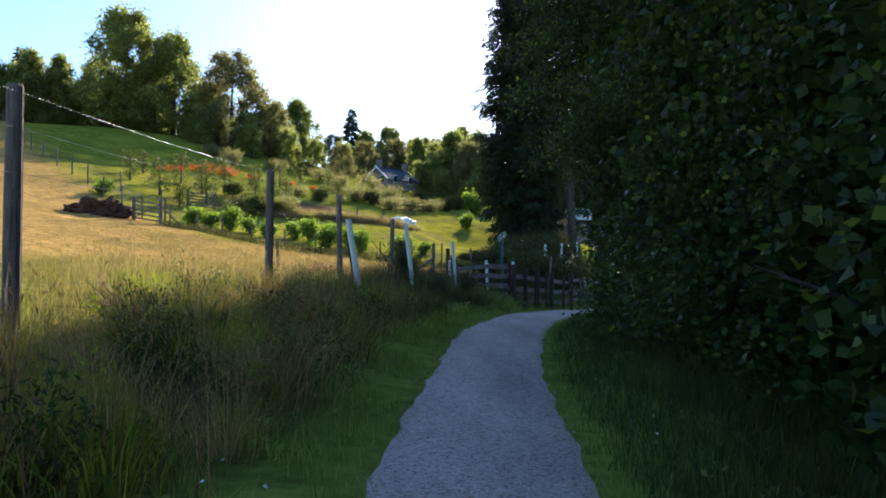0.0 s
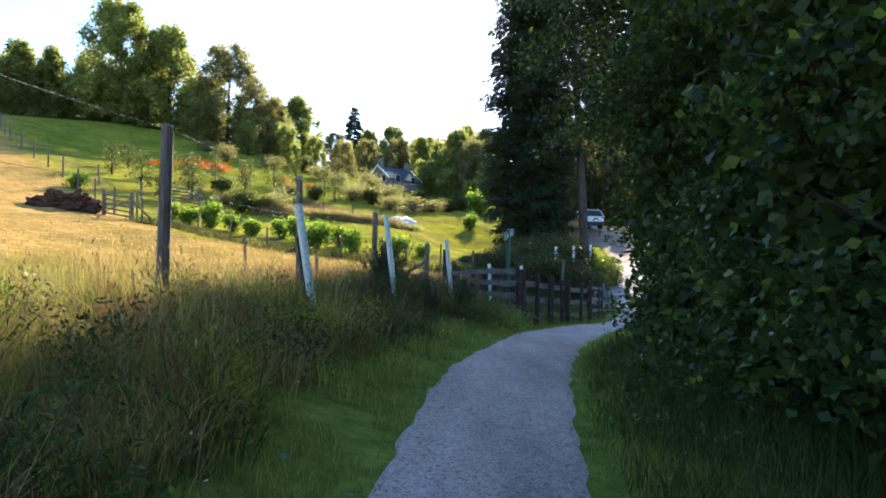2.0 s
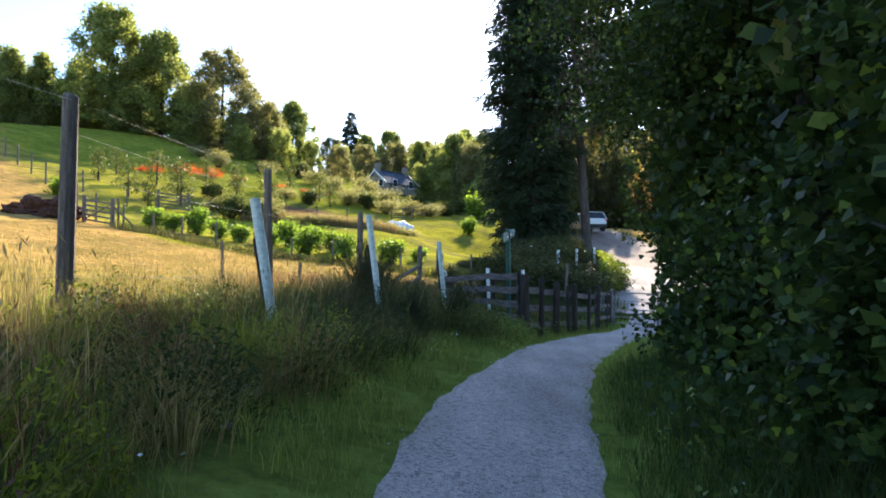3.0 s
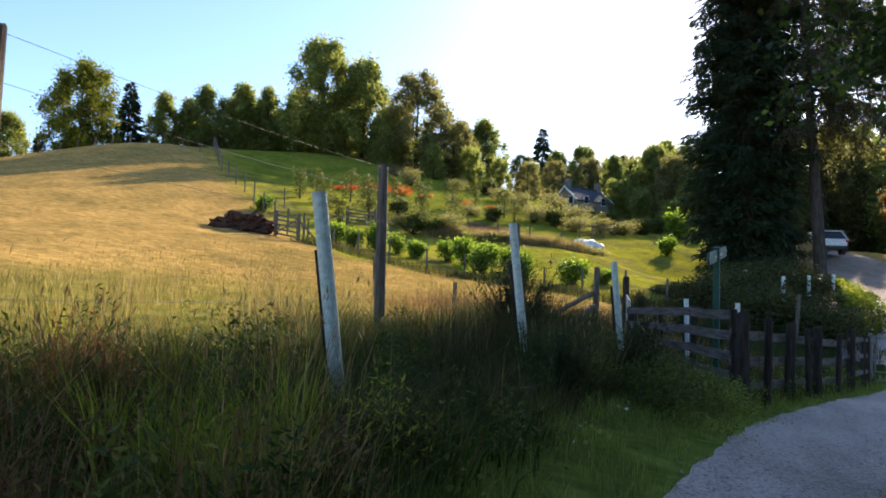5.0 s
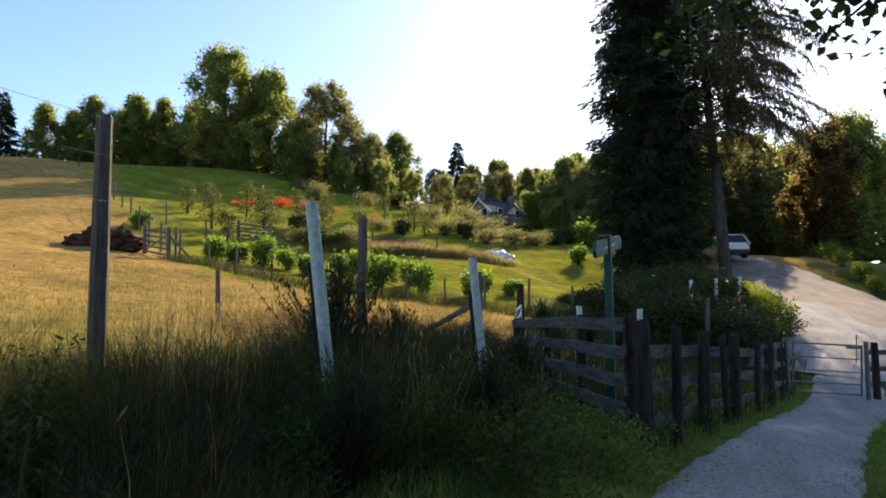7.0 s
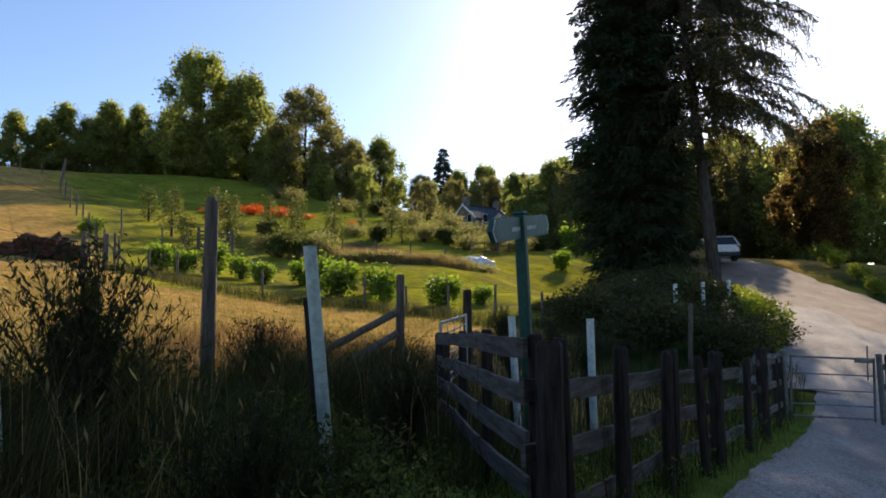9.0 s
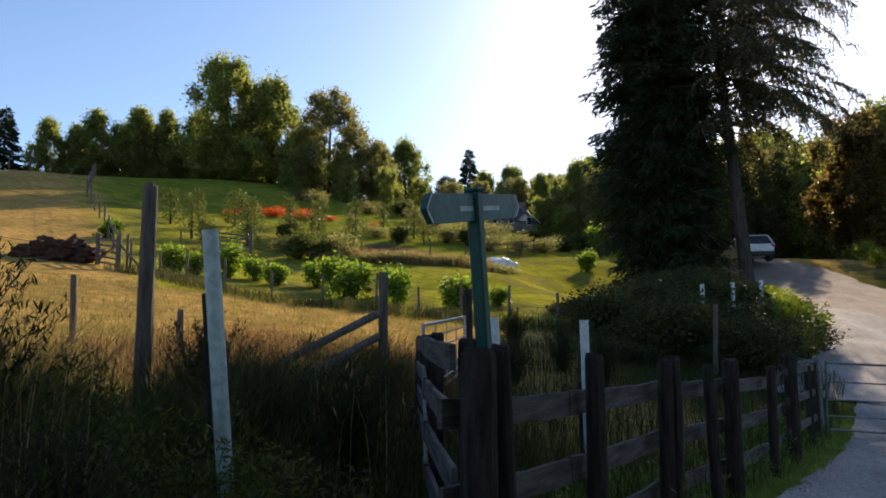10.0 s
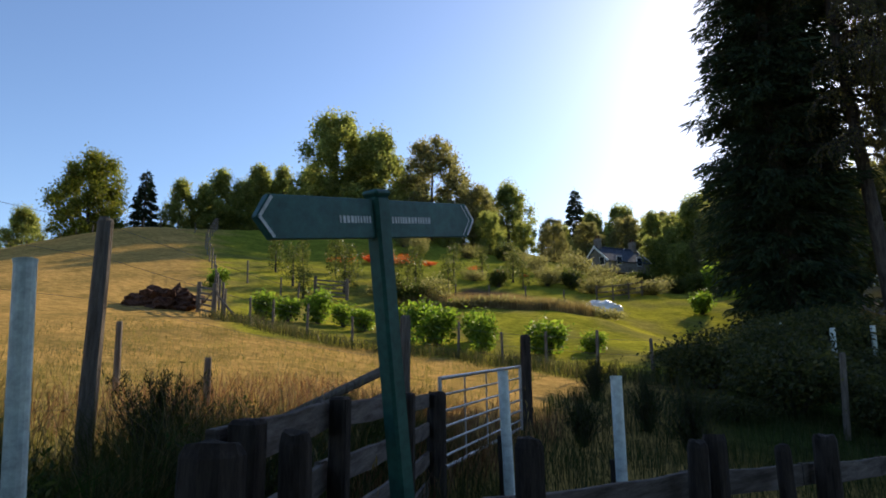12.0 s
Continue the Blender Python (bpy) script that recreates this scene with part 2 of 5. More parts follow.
HILL_SPOTS = [(-0.8, 10, 0.5), (-2.5, 14, 0.62), (-3, 20, 0.62), (0.2, 18.5, 0.35), (-4, 25, 0.78), (-11, 27, 1.5), (-12, 33, 2.45),
              (-8, 36, 1.7), (-4.2, 36.6, 1.25), (-27, 47, 7.0), (-38, 56, 11.2), (-50, 58, 14.7), (-50, 47, 10.5), (-16, 46, 4.0),
              (-20, 65, 9.2), (-37, 64, 11.9), (-42, 88, 19.3), (-70, 90, 18.5), (-2.5, 50, 3.4), (1.3, 52, 1.95), (7, 78, 6.3),
              (-8, 92, 11.0), (5, 120, 13), (40, 120, 6), (-30, 18, 2.4), (-35, -10, 1.5), (-75, 50, 10.5), (-60, 130, 20)]


def thin_plate(spots):
    p = np.array(spots, float)
    n = len(p)
    d = np.hypot(p[:, None, 0] - p[None, :, 0], p[:, None, 1] - p[None, :, 1])
    k = np.where(d > 0, d * d * np.log(np.maximum(d, 1e-9)), 0) + np.eye(n) * 2.0
    a = np.zeros((n + 3, n + 3))
    a[:n, :n], a[:n, n], a[:n, n + 1:] = k, 1, p[:, :2]
    a[n, :n], a[n + 1:, :n] = 1, p[:, :2].T
    return p, np.linalg.solve(a, np.r_[p[:, 2], 0, 0, 0])


SPOTS, WEIGHTS = thin_plate(TRACK_SPOTS + HILL_SPOTS)


def smooth(a, b, v):
    t = np.clip((v - a) / (b - a), 0, 1)
    return t * t * (3 - 2 * t)


TRACK = [(1.3, -30), (1.05, 0), (1.15, 4.6), (1.46, 9.2), (1.85, 12), (2.65, 15), (3.7, 18.2), (5.2, 21.6), (6.5, 24.3), (7.55, 26.6), (8.6, 29.5)]
ROAD = [(30, 17), (20, 25.5), (14.5, 32.5), (12.6, 38.5), (13.1, 44), (13.1, 50), (12.3, 56), (11.0, 63), (9.4, 75), (8.0, 95)]


def curve_x(line, y):
    p = np.array(line)
    o = np.argsort(p[:, 1])
    return np.interp(y, p[o, 1], p[o, 0])


def height(x, y):
    x, y = np.asarray(x, float), np.asarray(y, float)
    cx, cy = np.clip(x, -90, 70), np.clip(y, -40, 135)
    d = np.hypot(cx[..., None] - SPOTS[:, 0], cy[..., None] - SPOTS[:, 1])
    k = np.where(d > 0, d * d * np.log(np.maximum(d, 1e-9)), 0)
    n = len(SPOTS)
    z = k @ WEIGHTS[:n] + WEIGHTS[n] + cx * WEIGHTS[n + 1] + cy * WEIGHTS[n + 2]
    off = np.hypot(x - cx, y - cy)
    z = z * (1 - smooth(0, 400, off)) + 2.0 * smooth(0, 400, off)
    lump = np.sin(x * 1.7 + np.sin(y * 0.9) * 1.3) * np.cos(y * 1.3 + np.sin(x * 1.1)) * 0.05
    side = np.abs(x - curve_x(TRACK, y))
    near = smooth(0.8, 1.6, np.where((y > -30) & (y < 30), side, 9)) * smooth(1.5, 4.0, np.abs(x - curve_x(ROAD, y)))
    z = z + lump * near
    return z


def H(x, y):
    return float(height(np.array([x]), np.array([y]))[0])


# ---- mesh helpers ----
def mesh_from(name, verts, faces, mat, smooth_shade=False):
    me = bpy.data.meshes.new(name)
    me.from_pydata([tuple(v) for v in verts], [], faces)
    me.materials.append(mat)
    if smooth_shade:
        me.shade_smooth()
    return me


def quads(name, v, mat):
    """One mesh of many loose quads; v has the shape (n, 4, 3)."""
    n = len(v)
    me = bpy.data.meshes.new(name)
    me.vertices.add(n * 4)
    me.loops.add(n * 4)
    me.polygons.add(n)
    me.vertices.foreach_set("co", np.ascontiguousarray(v, dtype=np.float32).ravel())
    me.loops.foreach_set("vertex_index", np.arange(n * 4, dtype=np.int32))
    me.polygons.foreach_set("loop_start", np.arange(0, n * 4, 4, dtype=np.int32))
    me.materials.append(mat)
    me.update()
    me.validate()
    return me


def part(name, bm, material, parent=None, label="", at=None):
    """Links a bmesh or a mesh as one object, under a thing or a part."""
    if isinstance(bm, bmesh.types.BMesh):
        me = bpy.data.meshes.new(name)
        bm.to_mesh(me)
        bm.free()
        me.materials.append(material)
    else:
        me = bm
    ob = new(name, me)
    if parent:
        ob.parent = parent
    if at is not None:
        ob.matrix_basis = at
    if label:
        ob["label"] = label
    return ob


def thing(name, m, label, category, group=""):
    ob = new(name)
    ob.matrix_world = m
    return tagged(ob, label, category, group)


def box(bm, sx, sy, sz, m=None, bevel=0.006):
    r = bmesh.ops.create_cube(bm, size=1.0, matrix=(m or Matrix()) @ Matrix.Diagonal((sx, sy, sz, 1)))
    if bevel:
        ed = list({e for v in r["verts"] for e in v.link_edges})
        bmesh.ops.bevel(bm, geom=ed, offset=bevel, segments=1, affect='EDGES')
    return bm


def boxed(sx, sy, sz, m=None, bevel=0.006):
    return box(bmesh.new(), sx, sy, sz, m, bevel)


def log(r0, r1, h, sides=12, wobble=0.06, seed=0):
    """An upright round post with an uneven, chamfered and cracked top."""
    bm = bmesh.new()
    g = np.random.default_rng(seed)
    rings = [(-0.4, r0), (0, r0), (h * 0.35, r0 * 0.97 + r1 * 0.03), (h * 0.7, (r0 + r1) / 2), (h - 0.03, r1), (h, r1 * 0.82)]
    prof = 1 + g.normal(0, wobble, sides) * 0.6
    loops = []
    for z, r in rings:
        loops.append([bm.verts.new((math.cos(a) * r * p, math.sin(a) * r * p, z + (g.normal(0, 0.006) if z >= h else 0)))
                      for a, p in zip(np.linspace(0, 2 * math.pi, sides, endpoint=False), prof * (1 + g.normal(0, wobble * 0.2, sides)))])
    for a, b in zip(loops, loops[1:]):
        for i in range(sides):
            bm.faces.new((a[i], a[(i + 1) % sides], b[(i + 1) % sides], b[i]))
    mid = bm.verts.new((0, 0, h - 0.008))
    for i in range(sides):
        bm.faces.new((loops[-1][i], loops[-1][(i + 1) % sides], mid))
    return bm


def rod(bm, a, b, r0, r1=None, sides=8):
    """A tapered round bar from a to b."""
    a, b = Vector(a), Vector(b)
    r1 = r0 if r1 is None else r1
    d = b - a
    m = Matrix.Translation((a + b) / 2) @ d.to_track_quat('Z', 'Y').to_matrix().to_4x4()
    bmesh.ops.create_cone(bm, cap_ends=True, segments=sides, radius1=r0, radius2=r1, depth=d.length, matrix=m)
    return bm


def rodded(a, b, r0, r1=None, sides=8):
    return rod(bmesh.new(), a, b, r0, r1, sides)


def tube_along(pts, radii, sides=7):
    """A smooth tapering tube through points: verts and faces."""
    v, f = [], []
    for i, (p, r) in enumerate(zip(pts, radii)):
        p = Vector(p)
        d = (Vector(pts[min(i + 1, len(pts) - 1)]) - Vector(pts[max(i - 1, 0)])).normalized()
        q = d.to_track_quat('Z', 'Y')
        for k in range(sides):
            a = 2 * math.pi * k / sides
            v.append(p + q @ Vector((math.cos(a) * r, math.sin(a) * r, 0)))
        if i:
            o = (i - 1) * sides
            f += [(o + k, o + (k + 1) % sides, o + sides + (k + 1) % sides, o + sides + k) for k in range(sides)]
    return v, f


def join_tubes(name, tubes, mat):
    V, F = [], []
    for v, f in tubes:
        o = len(V)
        V += v
        F += [tuple(i + o for i in q) for q in f]
    return mesh_from(name, V, F, mat, True)


def leaf_quads(g, centres, length, width, droop=0.0, up=0.3):
    """Leaf shaped quads at the centres, turned at random; droop tips them down."""
    n = len(centres)
    d = g.normal(0, 1, (n, 3))
    d[:, 2] = d[:, 2] * 0.7 - droop
    d /= np.linalg.norm(d, axis=1)[:, None]
    u = g.normal(0, 1, (n, 3))
    u[:, 2] += up
    s = np.cross(d, u)
    s /= np.linalg.norm(s, axis=1)[:, None] + 1e-9
    sc = g.uniform(0.65, 1.3, n)[:, None]
    L, W = d * length * sc, s * width * sc * 0.5
    nrm = np.cross(d, s) * length * 0.12 * sc
    a = centres - L * 0.5
    return np.stack([a, a + L * 0.45 + W + nrm, a + L, a + L * 0.45 - W + nrm], axis=1)


def ball(g, n, fill=0.35):
    d = g.normal(0, 1, (n, 3))
    d /= np.linalg.norm(d, axis=1)[:, None]
    return d * (g.uniform(fill, 1, n) ** 0.5)[:, None]


# ---- trees ----
def broadleaf(name, seed, h, width, base, leaf, mat, n_leaves, clumps, label, depth=None, taper=0.55, group="", droop=0.1):
    """A tree at the origin: trunk with limbs, and a crown of clumps with gaps between them."""
    g = np.random.default_rng(seed)
    depth = depth or width
    t = thing(name, Matrix(), label, "tree", group)
    tubes, ends = [], []
    lean = g.normal(0, 0.03, 2)
    r = h * 0.018 + 0.04
    top = h * 0.8
    tp = [(lean[0] * z + math.sin(z * 0.6 + seed) * 0.05 * z / 5, lean[1] * z, z) for z in np.linspace(-0.5, top, 9)]
    tubes.append(tube_along(tp, np.linspace(r * 1.25, r * 0.25, 9)))
    cs = []
    for i in range(clumps):
        f = (i + 0.5) / clumps
        z = base + (h - base) * f
        rad = (1 - taper * max(0, (f - 0.35) / 0.65) ** 1.5) * (0.65 + 0.35 * min(1, f / 0.25))
        a = i * 2.399 + g.normal(0, 0.4)
        q = rad * math.sqrt(g.uniform(0.08, 1.0)) * 0.86
        cs.append((math.cos(a) * width / 2 * q, math.sin(a) * depth / 2 * q, z - (h - base) * 0.06))
    for c in cs[::max(1, clumps // 16)]:
        zs = max(base * 0.6, c[2] * 0.65)
        s = (lean[0] * zs, lean[1] * zs, min(zs, top * 0.95))
        m = [(s[k] + (c[k] - s[k]) * f + (0.1 * h * 0.06 * math.sin(3 * f) if k == 2 else 0) for k in range(3)) for f in (0, 0.35, 0.7, 1)]
        m = [tuple(q) for q in m]
        tubes.append(tube_along(m, [r * 0.42, r * 0.3, r * 0.18, r * 0.05], 5))
    part("trunk", join_tubes("trunk", tubes, BARK), None, t)
    per = n_leaves // clumps
    allv = []
    rc = (width + depth) / 2 / (clumps ** 0.36) * 0.6
    for c in cs:
        k = rc * g.uniform(0.7, 1.25)
        pts = ball(g, per, 0.1) * np.array((k * 0.9, k * 0.9, k * 1.05)) * (1 + 0.27 * g.normal(0, 1, (per, 1)).clip(-1.5, 1.5)) + np.array(c)
        pts[:, 2] = np.maximum(pts[:, 2], base * 0.5)
        allv.append(leaf_quads(g, pts, leaf, leaf * 0.62, droop))
        core = ball(g, per // 9 if leaf > 0.2 else 0, 0.05) * np.array((k, k, k * 0.8)) * 0.6 + np.array(c)
        core[:, 2] = np.maximum(core[:, 2], base * 0.5)
        allv.append(leaf_quads(g, core, leaf * 1.7, leaf * 1.4, droop))
    part("crown", quads("crown", np.concatenate(allv), mat), None, t)
    return t


def spruce(name, seed, h, width, base, mat, whorls, label, spray=0.4, sparse=1.0, trunk_r=0.3, droop=0.25, hang=0.3, group="", n_br=9, skew=0.0, slim=0.13, thick=20, power=0.75):
    """A conifer: straight trunk, whorls of drooping boughs, sprays hanging from each bough."""
    g = np.random.default_rng(seed)
    t = thing(name, Matrix(), label, "tree", group)
    tubes = [tube_along([(0, 0, z) for z in np.linspace(-0.5, h, 8)], np.linspace(trunk_r * 1.15, 0.03, 8), 9)]
    allp, alld = [], []
    for w in range(whorls):
        f = w / whorls
        z = base + (h - base) * f
        reach = width / 2 * (1 - f) ** power * g.uniform(0.8, 1.12) * (0.6 + 0.4 * min(1, f / 0.16))
        for b in range(n_br):
            a = g.uniform(0, 2 * math.pi)
            ln = reach * g.uniform(0.65, 1.12) * (1 + skew * math.cos(a)) + 0.15
            zz = z + g.uniform(-0.5, 0.5) * (h - base) / whorls
            steps = np.linspace(0, 1, 6)
            px = steps * ln
            pz = zz + 0.12 * ln * np.sin(steps * 2.2) - droop * ln * steps ** 1.5 + 0.1 * ln * np.maximum(0, steps - 0.75)
            bp = np.stack([math.cos(a) * px, math.sin(a) * px, pz], 1)
            if b % 3 == 0 or slim < 0.1:
                tubes.append(tube_along([tuple(q) for q in bp], np.linspace(0.012 + ln * 0.008, 0.008, 6), 4))
            n = max(4, int(ln * thick * sparse))
            s = g.uniform(0.12, 1, n) ** 0.8
            c = np.stack([np.interp(s, steps, bp[:, k]) for k in range(3)], 1)
            side = g.normal(0, 0.1 + 0.1 * ln * (1 - s * 0.7), n)
            c[:, 0] += -math.sin(a) * side
            c[:, 1] += math.cos(a) * side
            c[:, 2] -= np.abs(side) * 0.3 + g.uniform(0, hang, n)
            dirs = np.stack([np.full(n, math.cos(a)) + g.normal(0, 0.5, n), np.full(n, math.sin(a)) + g.normal(0, 0.5, n), -g.uniform(0.1, 0.5 + hang * 1.6, n)], 1)
            allp.append(c)
            alld.append(dirs)
    part("trunk", join_tubes("trunk", tubes, BARK), None, t)
    c, d = np.concatenate(allp), np.concatenate(alld)
    d /= np.linalg.norm(d, axis=1)[:, None]
    n = len(c)
    s = np.cross(d, g.normal(0, 1, (n, 3)))
    s /= np.linalg.norm(s, axis=1)[:, None] + 1e-9
    sc = g.uniform(0.6, 1.3, n)[:, None] * spray
    w = s * sc * slim
    v = np.stack([c, c + d * sc * 0.5 + w, c + d * sc, c + d * sc * 0.5 - w], 1)
    part("foliage", quads("foliage", v, mat), None, t)
    return t


def larch(seed, h, base, boughs, label):
    """A thin larch that leans a little: long arching boughs, mostly on its open side, hung with fine twigs and tufts."""
    g = np.random.default_rng(seed)
    t = thing("larch", Matrix(), label, "tree")
    tubes = [tube_along([(-0.062 * max(z, 0), 0, z) for z in np.linspace(-0.6, h, 10)], np.linspace(0.36, 0.05, 10), 9)]
    strips, tufts = [], []
    steps = np.linspace(0, 1, 8)
    for b in range(boughs):
        f = (b + g.uniform(0, 1)) / boughs
        z = base + (h - 0.6 - base) * f
        open_side = g.uniform() < 0.62
        a = g.normal(0, 0.75) if open_side else g.uniform(0, 2 * math.pi)
        ln = g.uniform(0.55, 1.0) * (6.6 if open_side else 3.4) * (1 - 0.55 * f ** 2)
        px = steps * ln
        pz = z + 0.2 * ln * np.sin(steps * 2.6) - g.uniform(0.2, 0.7) * ln * steps ** 2 + 0.25 * ln * np.maximum(0, steps - 0.8)
        bp = np.stack([-0.062 * z + math.cos(a) * px, math.sin(a) * px + 0.12 * np.sin(steps * 5 + b) * ln / 4, pz], 1)
        part("bough", join_tubes("bough", [tube_along([tuple(q) for q in bp], np.linspace(0.012 + ln * 0.007, 0.008, 8), 5)], BARK), None, t)
        for k in range(int(ln * 16)):
            s0 = g.uniform(0.12, 1.0)
            p = np.array([np.interp(s0, steps, bp[:, i]) for i in range(3)])
            aa = a + g.choice((-1, 1)) * g.uniform(0.3, 1.3)
            d = np.array((math.cos(aa), math.sin(aa), -0.25))
            for seg in range(5):
                q = p + d * g.uniform(0.16, 0.36)
                w = np.cross(d, g.normal(0, 1, 3))
                w *= (0.026 - 0.004 * seg) / (np.linalg.norm(w) + 1e-9)
                strips.append((p - w, p + w, q + w * 0.75, q - w * 0.75))
                for _ in range(2):
                    tufts.append(p + (q - p) * g.uniform(0, 1) + g.normal(0, 0.03, 3))
                p, d = q, d * 0.62 + np.array((0, 0, -0.46)) + g.normal(0, 0.16, 3)
    part("trunk", join_tubes("trunk", tubes, BARK), None, t)
    part("twig", quads("twig", np.array(strips), BARK), None, t)
    part("foliage", quads("foliage", leaf_quads(g, np.array(tufts), 0.17, 0.06, 0.9), L_LARCH), None, t)
    return t


def bush(name, seed, w, h, leaf, mat, n, label, category="shrub", group="", clumps=9, stems=True, flat=1.0):
    g = np.random.default_rng(seed)
    t = thing(name, Matrix(), label, category, group)
    cs = [(math.cos(i * 2.4) * w * 0.3 * math.sqrt(g.uniform(0, 1)), math.sin(i * 2.4) * w * 0.3 * math.sqrt(g.uniform(0, 1)) * flat, h * (0.25 + 0.5 * g.uniform(0, 1))) for i in range(clumps)]
    if stems:
        tubes = [tube_along([(c[0] * 0.15, c[1] * 0.15, -0.15), (c[0] * 0.6, c[1] * 0.6, c[2] * 0.55), c], [0.02 * h + 0.008, 0.012 * h + 0.005, 0.004], 5) for c in cs]
        part("stem", join_tubes("stem", tubes, BARK), None, t)
    k = np.array((w * 0.28, w * 0.28 * flat, h * 0.28))
    allv = []
    for c in cs:
        pts = ball(g, n // clumps) * k * g.uniform(0.8, 1.25) + np.array(c)
        pts *= 1 + g.normal(0, 0.12, (len(pts), 1)).clip(-0.3, 0.3)
        pts[:, 2] = np.maximum(pts[:, 2], 0.03)
        allv.append(leaf_quads(g, pts, leaf, leaf * 0.5, -0.3))
    part("foliage", quads("foliage", np.concatenate(allv), mat), None, t)
    return t


def put(t, x, y, turn=0.0, scale=1.0, sink=0.0):
    t.matrix_world = Matrix.Translation((x, y, H(x, y) - sink)) @ Matrix.Rotation(turn, 4, 'Z') @ Matrix.Scale(scale, 4)
    return t


def again(t, x, y, turn=0.0, scale=1.0, sink=0.0, label="", squash=1.0):
    c = copy_thing(t, Matrix())
    c.matrix_basis = Matrix.Translation((x, y, H(x, y) - sink)) @ Matrix.Rotation(turn, 4, 'Z') @ Matrix.Diagonal((scale, scale, scale * squash, 1))
    if label:
        c["label"] = label
    return c


# ---- ground, track, road ----
DEER = [(-3.6, -4.5, 2.9), (-3.25, 1.0, 2.9), (-2.85, 6.4, 2.9), (-2.18, 11.48, 2.88), (-1.88, 16.3, 2.95), (-1.0, 20.15, 2.55), (0.17, 23.25, 1.87)]


def lines(fine0, fine1, step, far):
    v = list(np.arange(fine0, fine1 + 1e-6, step))
    s = step
    while v[-1] < far:
        s *= 1.09
        v.append(v[-1] + s)
    s = step
    while v[0] > -far:
        s *= 1.09
        v.insert(0, v[0] - s)
    return np.array(v)


def turf_colour(x, y):
    """The kind of grass that grows at each place, with a darker tone where shade falls."""
    c = np.empty(x.shape + (3,))
    c[:] = (0.41, 0.26, 0.1)

    def lay(mask, colour):
        c[:] = c * (1 - mask[..., None]) + np.array(colour) * mask[..., None]
    lay(smooth(-18, -8, x) * smooth(28, 17, y) * 0.9, (0.2, 0.19, 0.055))
    lay(smooth(0, 8, y - 60) * smooth(0, 10, x + 12), (0.07, 0.1, 0.025))
    fence = garden_edge(x)
    garden = smooth(-0.6, 0.6, y - fence) * smooth(-0.8, 0.8, x - hill_edge(y)) * smooth(-1, 1, 6.5 + (y - 36) * 0.06 - x)
    lay(garden, (0.3, 0.285, 0.04))
    lay(garden * smooth(0.42, 0.72, patchy(x, y, 0.55, 2.0)), (0.2, 0.185, 0.055))
    lay(garden * smooth(55, 62, y) * smooth(10, 4, x + 14), (0.2, 0.215, 0.035))
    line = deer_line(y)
    # bank tone is darkened up to the deer fence to hold its shade
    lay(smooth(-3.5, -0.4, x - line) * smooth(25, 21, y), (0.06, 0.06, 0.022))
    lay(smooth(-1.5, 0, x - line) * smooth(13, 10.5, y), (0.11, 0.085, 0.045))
    side = np.abs(x - curve_x(TRACK, y))
    lay(smooth(2.3, 1.3, side) * smooth(31, 27, y), (0.15, 0.19, 0.045))
    # tree shade right of the track is put into the turf colour
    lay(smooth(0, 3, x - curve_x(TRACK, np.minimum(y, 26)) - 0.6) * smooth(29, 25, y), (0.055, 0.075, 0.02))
    plot = smooth(-14.2, -13.4, x) * smooth(-4.6, -5.4, x) * smooth(51.5, 52.3, y) * smooth(60.5, 59.7, y)
    lay(plot, (0.17, 0.105, 0.07))
    # this bank's shade is in its ground tone as well
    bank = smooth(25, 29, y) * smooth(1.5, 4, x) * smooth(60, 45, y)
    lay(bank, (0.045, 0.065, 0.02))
    return c


def patchy(x, y, s, seed=0.0):
    return 0.5 + 0.25 * (np.sin(x * s + seed) * np.cos(y * s * 1.3 + seed * 2) + np.sin(x * s * 2.3 + y * s * 1.7 + seed))


def deer_line(y):
    """x of the tall deer fence."""
    return np.interp(y, [p[1] for p in DEER], [p[0] for p in DEER])


def garden_edge(x):
    """y of the stock fence along the foot of the garden."""
    return np.interp(x, [-60, -11.4, -9.8, -8, -4.2, 0, 6], [32.0, 33.0, 33.6, 35.9, 36.2, 33.5, 33.0])


def hill_edge(y):
    """x of the fence that climbs the hill."""
    return np.interp(y, [30, 33, 47, 56, 71, 95], [-11.5, -12.2, -27.5, -38, -52, -72])


gx, gy = lines(-8, 12, 0.22, 2600), lines(-2, 36, 0.24, 2600)
XX, YY = np.meshgrid(gx, gy)
ZZ = height(XX, YY)
nx, ny = len(gx), len(gy)
idx = np.arange(nx * ny).reshape(ny, nx)
gv = np.stack([XX, YY, ZZ], -1).reshape(-1, 3)
gf = np.stack([idx[:-1, :-1], idx[:-1, 1:], idx[1:, 1:], idx[1:, :-1]], -1).reshape(-1, 4)
gme = bpy.data.meshes.new("ground")
gme.vertices.add(len(gv))
gme.loops.add(len(gf) * 4)
gme.polygons.add(len(gf))
gme.vertices.foreach_set("co", gv.astype(np.float32).ravel())
gme.loops.foreach_set("vertex_index", gf.astype(np.int32).ravel())
gme.polygons.foreach_set("loop_start", np.arange(0, len(gf) * 4, 4, dtype=np.int32))
gme.materials.append(GRASSLAND)
gme.update()
gme.validate()
gme.shade_smooth()
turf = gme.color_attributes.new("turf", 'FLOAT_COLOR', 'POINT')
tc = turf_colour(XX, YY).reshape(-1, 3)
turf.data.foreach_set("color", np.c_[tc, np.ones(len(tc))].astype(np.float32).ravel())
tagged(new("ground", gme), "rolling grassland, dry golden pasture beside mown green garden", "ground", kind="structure")


